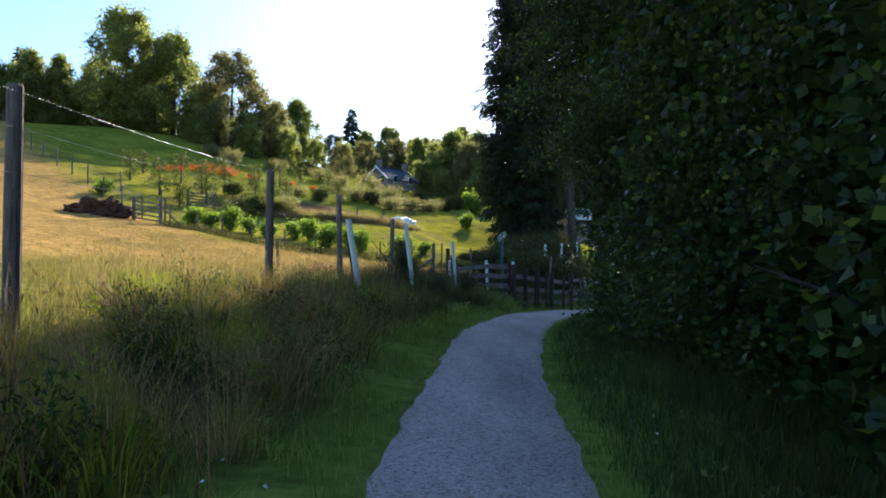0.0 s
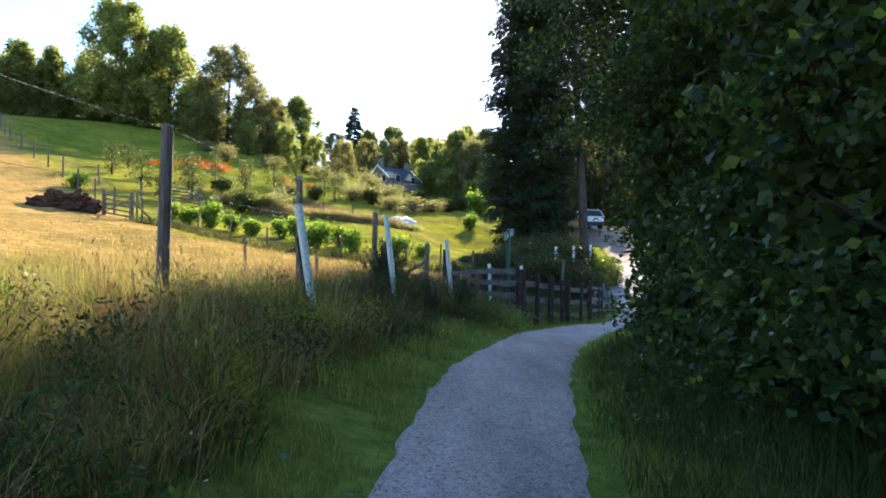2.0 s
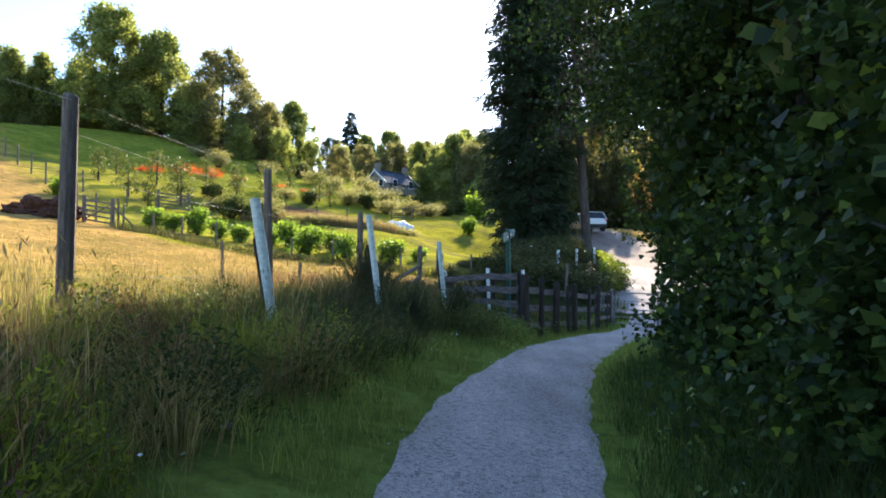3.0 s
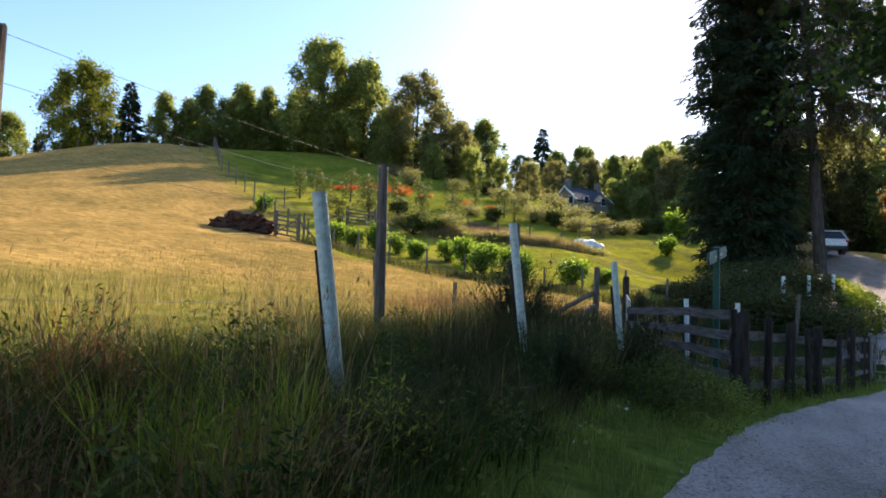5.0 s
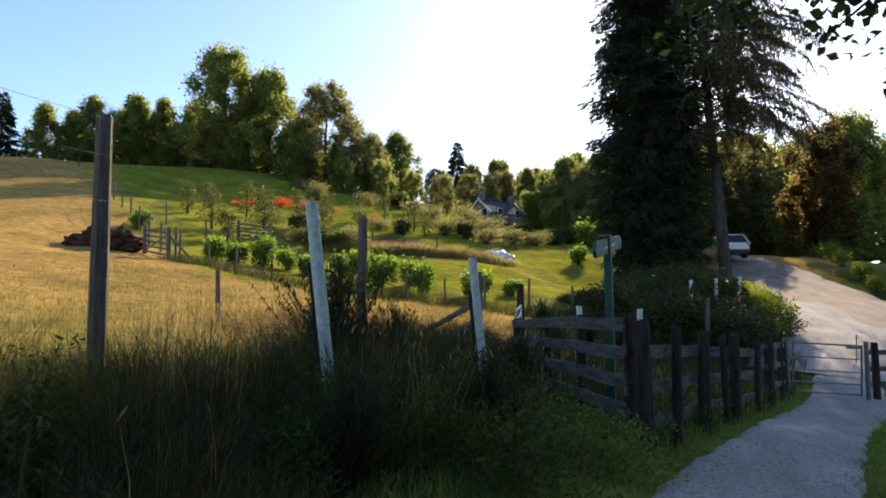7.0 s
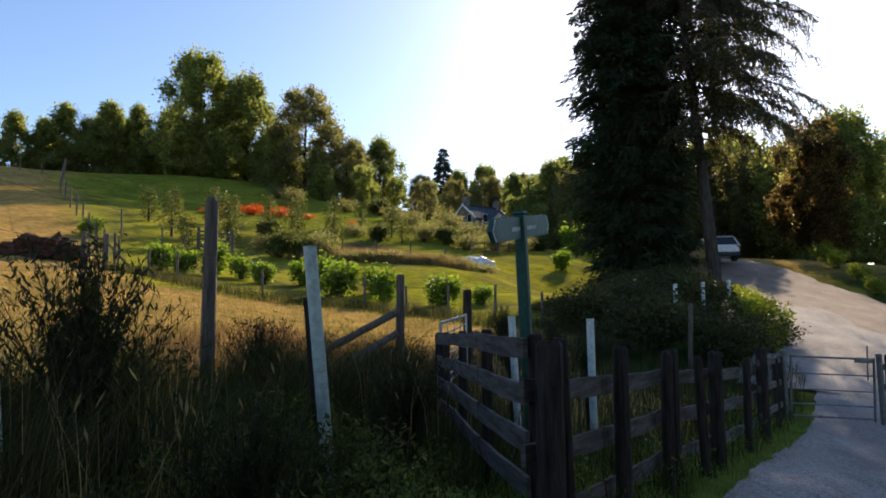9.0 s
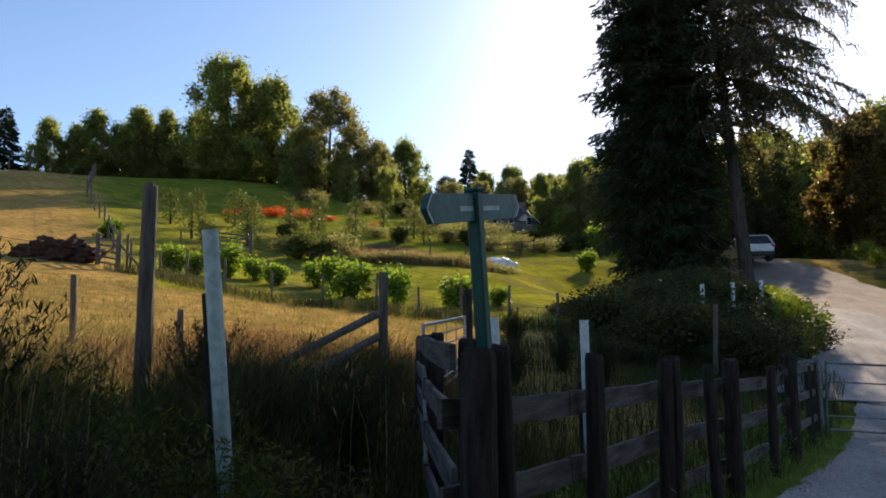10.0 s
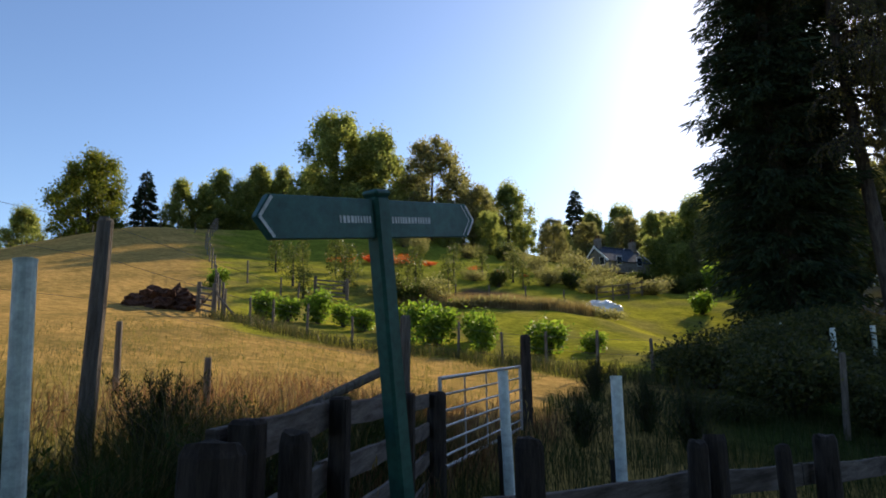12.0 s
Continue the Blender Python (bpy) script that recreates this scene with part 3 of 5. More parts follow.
def ribbon(name, line, half, lift, mat, label, category, step=0.4, across=10, start=None):
    """A strip laid on the ground along a line, with a crown and ragged edges."""
    p = np.array(line, float)
    d = np.r_[0, np.cumsum(np.hypot(*np.diff(p, axis=0).T))]
    s = np.arange(0, d[-1], step)
    fx, fy = np.interp(s, d, p[:, 0]), np.interp(s, d, p[:, 1])
    for _ in range(12):
        fx[1:-1], fy[1:-1] = (fx[:-2] + 2 * fx[1:-1] + fx[2:]) / 4, (fy[:-2] + 2 * fy[1:-1] + fy[2:]) / 4
    tx, ty = np.gradient(fx), np.gradient(fy)
    q = np.hypot(tx, ty)
    nx_, ny_ = ty / q, -tx / q
    u = np.linspace(-1, 1, across + 1)
    rag = 1 + 0.04 * np.sin(s * 1.1) + 0.025 * np.sin(s * 4.7 + 1) + 0.03 * np.sin(s * 9.1)
    rag2 = 1 + 0.04 * np.sin(s * 0.9 + 2) + 0.025 * np.sin(s * 3.9) + 0.03 * np.sin(s * 8.3)
    hw = np.where(u[None, :] < 0, (half * rag)[:, None], (half * rag2)[:, None])
    X = fx[:, None] + nx_[:, None] * u * hw
    Y = fy[:, None] + ny_[:, None] * u * hw
    edge = np.abs(u)
    Z = height(X, Y) + lift * np.where(edge > 0.95, -0.6, 1 - 0.4 * edge ** 2)[None, :]
    ruts = -0.012 * (np.exp(-((edge - 0.55) / 0.16) ** 2))[None, :]
    V = np.stack([X, Y, Z + ruts], -1).reshape(-1, 3)
    k = np.arange(len(s) * (across + 1)).reshape(len(s), across + 1)
    F = np.stack([k[:-1, :-1], k[:-1, 1:], k[1:, 1:], k[1:, :-1]], -1).reshape(-1, 4)
    me = mesh_from(name, V.tolist(), F.tolist(), mat, True)
    at = me.attributes.new("edge", 'FLOAT', 'POINT')
    at.data.foreach_set("value", np.broadcast_to(np.clip((edge - 0.35) / 0.65, 0, 1)[None, :], (len(s), across + 1)).astype(np.float32).ravel())
    return tagged(new(name, me), label, category, kind="structure")


ribbon("track", TRACK, 0.7, 0.03, GRAVEL, "pale grey gravel track worn between grass verges", "track", 0.25, 12)
ribbon("road", ROAD, 2.1, 0.05, ASPHALT, "worn sunlit lane with dusty grey asphalt", "road", 0.6, 12)
ribbon("track_apron", [(7.9, 28.2), (9.2, 32), (10.8, 36.0), (11.6, 41)], 2.0, 0.04, GRAVEL, "dusty gravel apron joining track and lane", "track", 0.4, 12)


# ---- trackside fences, tubes, sign, gates ----
def upright(x, y, top, lean_x=0.0, lean_y=0.0, turn=0.0):
    z = H(x, y)
    return Matrix.Translation((x, y, z)) @ Matrix.Rotation(turn, 4, 'Z') @ Matrix.Rotation(radians(lean_x), 4, 'Y') @ Matrix.Rotation(radians(-lean_y), 4, 'X'), top - z


# deer fence: tall posts with line wires
deer = thing("deer_fence", Matrix(), "tall deer fence of weathered posts and thin wires", "fence")
for i, (x, y, top) in enumerate(DEER):
    m, h = upright(x, y, top, lean_x=(0.6, -1.0, 0.4)[i % 3], lean_y=0.3)
    part("post", log(0.072, 0.064, h, 10, 0.05, 20 + i), OLD_WOOD, deer, at=m)
for (x0, y0, t0), (x1, y1, t1) in zip(DEER, DEER[1:]):
    z0, z1 = H(x0, y0), H(x1, y1)
    for f in (0.28, 0.68, 0.84, 0.97):
        a, b = Vector((x0 + 0.07, y0, z0 + (t0 - z0) * f)), Vector((x1 + 0.07, y1, z1 + (t1 - z1) * f))
        pts = [a.lerp(b, s) - Vector((0, 0, 0.05 * 4 * s * (1 - s))) for s in np.linspace(0, 1, 7)]
        part("wire", join_tubes("wire", [tube_along([tuple(p) for p in pts], [0.0018] * 7, 5)], STEEL if f > 0.9 and y1 < 12 else WIRE), None, deer)
for a, b in (((0.15, 23.1, 1.3), (-1.1, 21.8, 0.5)), ((0.17, 23.05, 1.0), (-0.5, 21.4, 0.4))):
    part("strut", rodded(a, b, 0.055, 0.05, 9), OLD_WOOD, deer)


def tree_tube(x, y, top, r=0.075, lx=0.0, ly=0.0, mat=TUBE, label="pale green plastic tree tube tied to a stake", stake_top=None, inner=0.012):
    m, h = upright(x, y, top, lx, ly)
    t = thing("tree_tube", m, label, "tree tube", "tree tubes by the track")
    bm = bmesh.new()
    n = 14
    rings = [(r, -0.1), (r * 1.0, h * 0.5), (r, h - 0.02), (r * 1.1, h), (r * 0.94, h), (r * 0.86, h - 0.03), (r * 0.86, h * 0.3)]
    prev = None
    for rr, z in rings:
        cur = [bm.verts.new((math.cos(2 * math.pi * k / n) * rr, math.sin(2 * math.pi * k / n) * rr, z)) for k in range(n)]
        if prev:
            for k in range(n):
                bm.faces.new((prev[k], prev[(k + 1) % n], cur[(k + 1) % n], cur[k]))
        prev = cur
    part("sleeve", bm, mat, t)
    st = stake_top or h * 0.72
    part("stake", boxed(0.035, 0.035, st + 0.3, Matrix.Translation((-r - 0.02, 0.015, st / 2 - 0.15)), 0.003), DARK_WOOD, t)
    for f in (0.3, 0.62):
        bm = bmesh.new()
        bmesh.ops.create_cone(bm, cap_ends=False, segments=14, radius1=r * 1.04, radius2=r * 1.04, depth=0.012, matrix=Matrix.Translation((0, 0, h * f)))
        part("tie", bm, mat, t)
    return t


tree_tube(-0.93, 13.58, 2.18, 0.062, -9, 0, label="tall pale green tree tube leaning beside the deer fence")
tree_tube(-0.08, 16.98, 2.25, 0.056, -7, 0, label="pale green tree tube leaning in long grass")
tree_tube(1.04, 18.47, 1.82, 0.046, -5.5, 0, label="pale tree tube with a dark stake behind it", stake_top=1.25)
tree_tube(2.05, 21.56, 1.26, 0.042, -2, 0, WHITE_TUBE, "short white tree tube inside the wooden pen", 0.8)
tree_tube(2.89, 21.57, 1.22, 0.042, 0, 0, WHITE_TUBE, "short white tree tube with a dark stake", 0.8)
for x, y, top in ((6.2, 37, 2.3), (7.4, 38.5, 2.6), (5.2, 40.5, 2.5), (8.6, 39.8, 2.9)):
    tree_tube(x, y, H(x, y) + 1.2, 0.07, 1, 0, WHITE_TUBE, "white tree tube on the shrubby bank", 0.9)


def rail(parent, a, b, h=0.13, t=0.028, over=0.12, mat=None, sag=0.0):
    """A sawn board from a to b, slightly bowed."""
    a, b = Vector(a), Vector(b)
    d = (b - a).normalized()
    a, b = a - d * over, b + d * over
    bm = bmesh.new()
    side = Vector((-d.y, d.x, 0)).normalized() * t / 2
    rows = []
    n = 6
    for i in range(n + 1):
        s = i / n
        c = a.lerp(b, s) - Vector((0, 0, sag * 4 * s * (1 - s)))
        hh = h * (1 + 0.06 * math.sin(i * 2.3 + a.x * 7))
        rows.append([bm.verts.new(c + side * u + Vector((0, 0, hh * w))) for u, w in ((-1, -0.5), (1, -0.5), (1, 0.46), (0.8, 0.5), (-0.8, 0.5), (-1, 0.46))])
    for p, q in zip(rows, rows[1:]):
        for k in range(6):
            bm.faces.new((p[k], p[(k + 1) % 6], q[(k + 1) % 6], q[k]))
    bm.faces.new(rows[0][::-1])
    bm.faces.new(rows[-1])
    bmesh.ops.recalc_face_normals(bm, faces=bm.faces)
    return part("rail", bm, mat or GREY_BOARD, parent)


# post and rail fence from the corner post to the walkers' gate
front = thing("post_and_rail_fence", Matrix(), "dark weathered post and rail fence beside the track", "fence")
FRONT = [(2.55, 17.96, 1.17, 0.083), (2.65, 18.19, 1.17, 0.045), (3.01, 18.98, 1.08, 0.055), (3.47, 20.17, 0.95, 0.05), (3.55, 20.38, 0.96, 0.06),
         (3.93, 20.98, 0.85, 0.045), (4.16, 21.5, 0.86, 0.075), (4.78, 22.8, 0.68, 0.05), (5.24, 23.8, 0.75, 0.075)]
for i, (x, y, top, r) in enumerate(FRONT):
    m, h = upright(x, y, top, (0.8, -1.2, 0.5, 1.5)[i % 4], 0.5)
    part("post", log(r * 1.04, r * 0.97, h, 14 if r > 0.1 else 10, 0.07, 40 + i), DARK_WOOD, front, "stout corner post with a cracked top" if i == 0 else "", at=m)
RAILED = [FRONT[k] for k in (0, 2, 4, 6, 7, 8)]
for (x0, y0, t0, _), (x1, y1, t1, _) in zip(RAILED, RAILED[1:]):
    for lv in (0.98, 0.62, 0.26):
        z0, z1 = H(x0, y0), H(x1, y1)
        off = Vector((-0.09, 0.05, 0))
        rail(front, Vector((x0, y0, z0 + lv)) + off, Vector((x1, y1, z1 + lv)) + off, 0.13, sag=0.015)

# pen fence running back from the corner
pen = thing("pen_fence", Matrix(), "grey board fence of an old sheep pen", "fence")
PEN = [(2.46, 18.19, 1.2), (2.02, 19.27, 1.19), (1.55, 20.8, 1.12), (1.0, 22.4, 1.04)]
for i, (x, y, top) in enumerate(PEN):
    m, h = upright(x, y, top, 0.5, -0.4, 0.2)
    part("post", boxed(0.085, 0.085, h + 0.4, Matrix.Translation((0, 0, h / 2 - 0.2)), 0.012) if i < 3 else log(0.1, 0.095, h, 12, 0.05, 61), DARK_WOOD, pen, at=m)
for (x0, y0, t0), (x1, y1, t1) in zip(PEN, PEN[1:]):
    for lv in (0.2, 0.46, 0.73, 1.0):
        rail(pen, (x0 - 0.075, y0, t0 - 1.08 + lv), (x1 - 0.075, y1, t1 - 1.08 + lv), 0.125, sag=0.012, over=0.1)


def bar_gate(name, w, h, bars, label, mat=STEEL, r=0.017, brace=True, uprights=2, latch=False):
    """A tubular steel gate in its own xz plane, hung at the origin."""
    t = thing(name, Matrix(), label, "gate")
    for i in range(bars):
        z = 0.08 + (h - 0.08) * (i / (bars - 1)) ** 1.15
        part("bar", rodded((0, 0, z), (w, 0, z), r * (1.2 if i in (0, bars - 1) else 0.8)), mat, t)
    for x in (0, w):
        part("stile", rodded((x, 0, 0.04), (x, 0, h + 0.02), r * 1.3), mat, t)
    for k in range(uprights):
        x = w * (k + 1) / (uprights + 1)
        part("brace", boxed(0.03, 0.012, h - 0.08, Matrix.Translation((x, 0.02, h / 2 + 0.03)), 0.002), mat, t)
    if latch:
        part("latch", boxed(0.28, 0.05, 0.07, Matrix.Translation((w - 0.16, 0, h - 0.03)), 0.01), mat, t)
        part("latch_handle", rodded((w - 0.1, 0, h - 0.35), (w - 0.1, 0, h + 0.22), 0.012), mat, t)
    return t


def aim(t, a, b, lift=0.0):
    """Stands a gate so that it hangs at a and points at b."""
    d = Vector((b[0] - a[0], b[1] - a[1]))
    za, zb = H(*a), H(*b)
    t.matrix_world = Matrix.Translation((*a, za + lift)) @ Matrix.Rotation(math.atan2(d.y, d.x), 4, 'Z') @ Matrix.Rotation(-math.atan2(zb - za, d.length), 4, 'Y')
    return t


aim(bar_gate("field_gate", 3.3, 0.98, 7, "galvanised seven-bar field gate closing the pen", uprights=3), (0.93, 22.65), (0.7, 26.1), 0.1)
m, h = upright(0.66, 26.4, 1.72)
part("post", log(0.09, 0.085, h, 10, 0.05, 71), DARK_WOOD, tagged(thing("gate_post", m, "dark round post at the end of the field gate", "post"), kind=""))

# walkers' gate with its wooden side panel
GA, GB = (6.22, 25.85), (7.56, 26.0)
wg = aim(bar_gate("walkers_gate", 1.32, 1.06, 5, "grey tubular steel walkers' gate closed across the track", DULL_STEEL, 0.015, uprights=0, latch=True), GA, GB, 0.02)
for p, nm in ((GA, "grey steel hanging post of the gate"), (GB, "grey steel latch post of the gate")):
    m, h = upright(p[0] + (-0.07 if p is GA else 0.1), p[1], H(*p) + 1.16)
    g = thing("gate_post", m, nm, "post")
    part("shaft", rodded((0, 0, -0.3), (0, 0, h), 0.045, sides=12), DULL_STEEL, g)
    part("cap", rodded((0, 0, h), (0, 0, h + 0.015), 0.05, 0.035, 12), DULL_STEEL, g)
panel = thing("side_panel", Matrix(), "short wooden rail panel beside the walkers' gate", "fence")
PA0, PA1 = (5.24, 23.85), (6.05, 25.7)
for i, f in enumerate((0.72, 1.0)):
    x, y = PA0[0] + (PA1[0] - PA0[0]) * f, PA0[1] + (PA1[1] - PA0[1]) * f
    m, h = upright(x, y, H(x, y) + 1.08)
    part("post", boxed(0.08, 0.08, h + 0.3, Matrix.Translation((0, 0, h / 2 - 0.15)), 0.008), DARK_WOOD, panel, at=m)
for lv in (0.3, 0.66, 1.02):
    rail(panel, (*PA0, H(*PA0) + lv + 0.06), (*PA1, H(*PA1) + lv), 0.09, 0.035)
right = thing("hurdle", Matrix(), "wooden hurdle at the far side of the gate", "fence")
for i in range(3):
    x, y = 7.85 + i * 0.9, 26.1 + i * 0.15
    m, h = upright(x, y, H(x, y) + 1.15)
    part("post", log(0.07, 0.065, h, 10, 0.05, 80 + i), DARK_WOOD, right, at=m)
for lv in (0.3, 0.62, 0.95):
    rail(right, (7.85, 26.1, H(7.85, 26.1) + lv), (9.65, 26.4, H(9.65, 26.4) + lv), 0.1, 0.03)


# finger sign
def finger_arm(parent, length, lettering):
    """An arm along +x from the post, pointed, with a raised border and lettering too worn to read."""
    bm = bmesh.new()
    hh, tk = 0.085, 0.018
    out = [(0.0, -hh), (length - 0.06, -hh), (length, 0), (length - 0.06, hh), (0, hh)]
    lo = [bm.verts.new((x, -tk, z)) for x, z in out]
    hi = [bm.verts.new((x, tk, z)) for x, z in out]
    bm.faces.new(lo)
    bm.faces.new(hi[::-1])
    for i in range(5):
        bm.faces.new((lo[i], hi[i], hi[(i + 1) % 5], lo[(i + 1) % 5]))
    bmesh.ops.recalc_face_normals(bm, faces=bm.faces)
    bmesh.ops.bevel(bm, geom=list(bm.edges), offset=0.003, segments=1, affect='EDGES')
    arm = part("arm", bm, SIGN_FACE, parent)
    for y in (-tk - 0.002, tk + 0.002):
        for k in (0.0, 0.035):
            if k and y > 0:
                continue
            bm = bmesh.new()
            w = 0.013 if k == 0 else 0.005
            for s in (-1, 1):
                a, b = Vector((length - 0.07 - k, y, s * hh * 0.9)), Vector((length - 0.012 - k, y, 0))
                d = (b - a).normalized()
                nrm = Vector((-d.z, 0, d.x)) * w / 2
                o = Vector((0, 0.0015 if y > 0 else -0.0015, 0))
                vs = [bm.verts.new(p + o) for p in (a - nrm, b - nrm, b + nrm, a + nrm)]
                bm.faces.new(vs)
            part("chevron", bm, SIGN_WHITE, arm)
        for x, w in lettering:
            part("lettering", boxed(w, 0.002, 0.03, Matrix.Translation((x, y, -0.006)), 0), SIGN_WHITE, arm)
    return arm


base = (2.365, 19.41)
h = (2.06 - H(*base)) / math.cos(radians(10))
m = Matrix.Translation((*base, H(*base))) @ Matrix.Rotation(radians(75), 4, 'Z') @ Matrix.Rotation(radians(-8.8), 4, 'Y') @ Matrix.Rotation(radians(1.4), 4, 'X')
sign = thing("finger_sign", m, "leaning green wooden footpath fingerpost with two arms", "signpost")
part("post", boxed(0.085, 0.085, h + 0.3, Matrix.Translation((0, 0, h / 2 - 0.15)), 0.012), SIGN_GREEN, sign)
part("cap", boxed(0.1, 0.1, 0.03, Matrix.Translation((0, 0, h + 0.012)), 0.012), SIGN_GREEN, sign)
def word(start, total, g):
    """Bars of letter width across a word that is too worn to read."""
    out, x = [], start
    while x < start + total:
        w = g.uniform(0.008, 0.016)
        out.append((x, w))
        x += w + 0.007
    return out


lg = random.Random(4)
a1 = finger_arm(sign, 0.63, word(0.07, 0.17, lg))
a1.matrix_basis = Matrix.Translation((0, 0, h - 0.1)) @ Matrix.Rotation(radians(180), 4, 'Z')
a2 = finger_arm(sign, 0.68, word(0.07, 0.26, lg))
a2.matrix_basis = Matrix.Translation((0, 0, h - 0.1))


# ---- trees that frame the track ----
HEDGE_LABEL = "dense leafy hedgerow tree overhanging the gravel track"


def hedge_tree(seed, h, w, d, n):
    """A hedgerow tree that is leafy to the ground, with an inner mass of twigs and leaves."""
    g = np.random.default_rng(seed)
    t = thing("hedgerow_tree", Matrix(), HEDGE_LABEL, "tree", "hedgerow trees")
    tubes = []
    for k in range(4):
        a = k * 1.7 + seed
        bx, by = math.cos(a) * 0.4, math.sin(a) * 0.4
        tubes.append(tube_along([(bx, by, -0.3), (bx * 1.5, by * 1.6, h * 0.3), (bx * 2.4, by * 2.5, h * 0.62), (bx * 3, by * 3.3, h * 0.95)], [0.15, 0.11, 0.07, 0.02], 7))
    for k in range(26):
        z = g.uniform(0.1, 0.9) * h
        a = g.uniform(0, 6.28)
        e = (math.cos(a) * w * 0.46, math.sin(a) * d * 0.46, z + 0.5)
        tubes.append(tube_along([(math.cos(a) * 0.5, math.sin(a) * 0.5, z - 0.3), (e[0] * 0.6, e[1] * 0.6, z + 0.25), e], [0.04, 0.025, 0.008], 5))
    part("trunk", join_tubes("trunk", tubes, BARK), None, t)
    cl = 90
    cs = np.stack([g.uniform(-0.42, 0.42, cl) * w, g.uniform(-0.5, 0.5, cl) * d, (g.uniform(0.0, 1, cl) ** 0.9) * h * 0.97 + 0.2], 1)
    k = g.integers(0, cl, n)
    pts = cs[k] + ball(g, n) * np.array((0.75, 0.75, 0.6)) * g.uniform(0.7, 1.2, (n, 1))
    pts[:, 2] = np.maximum(pts[:, 2], 0.05)
    v = leaf_quads(g, pts, 0.082, 0.062, 0.35)
    m = n // 3
    core = np.stack([g.uniform(-0.33, 0.33, m) * w, g.uniform(-0.5, 0.5, m) * d, g.uniform(0, 0.95, m) * h], 1)
    v2 = leaf_quads(g, core, 0.17, 0.14, 0.2)
    part("crown", quads("crown", np.concatenate([v, v2]), L_HEDGE), None, t)
    return t


hA = put(hedge_tree(3, 8.5, 3.4, 4.4, 52000), 4.6, -2.5)
hB = put(hedge_tree(5, 9.0, 3.2, 4.4, 52000), 4.55, 1.6)
again(hA, 4.65, 5.2, 2.9, 0.98)
again(hB, 4.8, 8.6, 3.3, 1.0)
again(hA, 5.1, 11.8, 0.2, 0.92)
again(hB, 5.85, 13.5, 1.2, 0.95)

# overhanging tree with long boughs
ov = thing("overhanging_tree", Matrix(), "tree with long leafy boughs reaching over the track", "tree")
g = np.random.default_rng(12)
tubes = [tube_along([(7.2, 16.0, -0.6), (7.1, 16.1, 2.5), (6.8, 16.2, 5.0), (6.6, 16.4, 9.0)], [0.24, 0.2, 0.15, 0.06], 9)]
lv = []
for b in range(110):
    a = radians(g.uniform(105, 205))
    z0 = g.uniform(3.2, 9.5)
    ln = g.uniform(2.3, 4.9)
    s = np.linspace(0, 1, 6)
    bx = 6.9 + math.cos(a) * ln * s
    by = 16.2 + math.sin(a) * ln * s * 0.8
    bz = z0 + 0.25 * ln * np.sin(s * 2.2) - 0.28 * ln * s ** 2 + 0.5
    tubes.append(tube_along(list(zip(bx, by, bz)), np.linspace(0.05, 0.008, 6), 5))
    n = 600
    f = g.uniform(0.25, 1.0, n)
    c = np.stack([np.interp(f, s, bx), np.interp(f, s, by), np.interp(f, s, bz)], 1) + g.normal(0, 0.18, (n, 3)).clip(-0.4, 0.4) * np.array((1, 1, 0.8))
    lv.append(leaf_quads(g, c, 0.095, 0.068, 0.4))
part("trunk", join_tubes("trunk", tubes, BARK), None, ov)
part("crown", quads("crown", np.concatenate(lv), L_HEDGE), None, ov)

# the great dark conifer and the larch by the lane
put(spruce("spruce", 21, 35, 8.0, 1.4, L_NEEDLE, 72, "huge dark spruce, boughs hanging close to the ground", 0.44, 1.15, 0.46, 0.22, 0.5, n_br=17, slim=0.085, thick=40, power=0.5), 6.45, 50.5)
put(spruce("spruce", 22, 28, 7.0, 1.0, L_NEEDLE, 50, "dark spruce crowding behind the great one", 0.5, 1.0, 0.36, 0.22, 0.5, n_br=12, slim=0.085, thick=34), 7.4, 57.0)
put(larch(23, 27, 8.0, 135, "tall thin larch, bare lower trunk and lacy drooping boughs"), 10.2, 49.3)

# ---- background trees ----
SMALL = broadleaf("bushy_tree", 37, 13, 11.5, 0.4, 0.5, L_GREEN, 7000, 40, "small bushy tree at the wooded edge of the garden")
put(SMALL, -22.5, 86, 2.0, 0.4)
GT = broadleaf("broadleaf_tree", 31, 17, 14.5, 1.0, 0.36, L_GREEN, 26000, 120, "tall leafy tree on the crest of the hill", taper=0.72)
put(GT, -45.3, 86, 0.3, 1.0)
GT2 = put(broadleaf("broadleaf_tree", 32, 13, 11.5, 0.6, 0.37, L_GREEN, 16000, 80, "rounded green tree at the edge of the hill", taper=0.75), -39.8, 88, 0, 1.12)
BI = put(broadleaf("birch_tree", 33, 14, 13, 0.5, 0.31, L_OLIVE, 21000, 110, "spreading olive-brown birch with drooping twigs", droop=0.6), -31.5, 88.5, 0, 1.0)
CR = broadleaf("broadleaf_tree", 34, 10, 9, 0.4, 0.25, L_CROWN, 22000, 60, "rounded yellow-green tree on the hilltop")
put(CR, -66, 64, 0, 1.15)
PT = put(broadleaf("broadleaf_tree", 36, 13, 8.2, 0.4, 0.36, L_GREEN, 12000, 60, "slender pointed green tree in the row along the crest", taper=0.92), -69, 80, 1, 0.82)
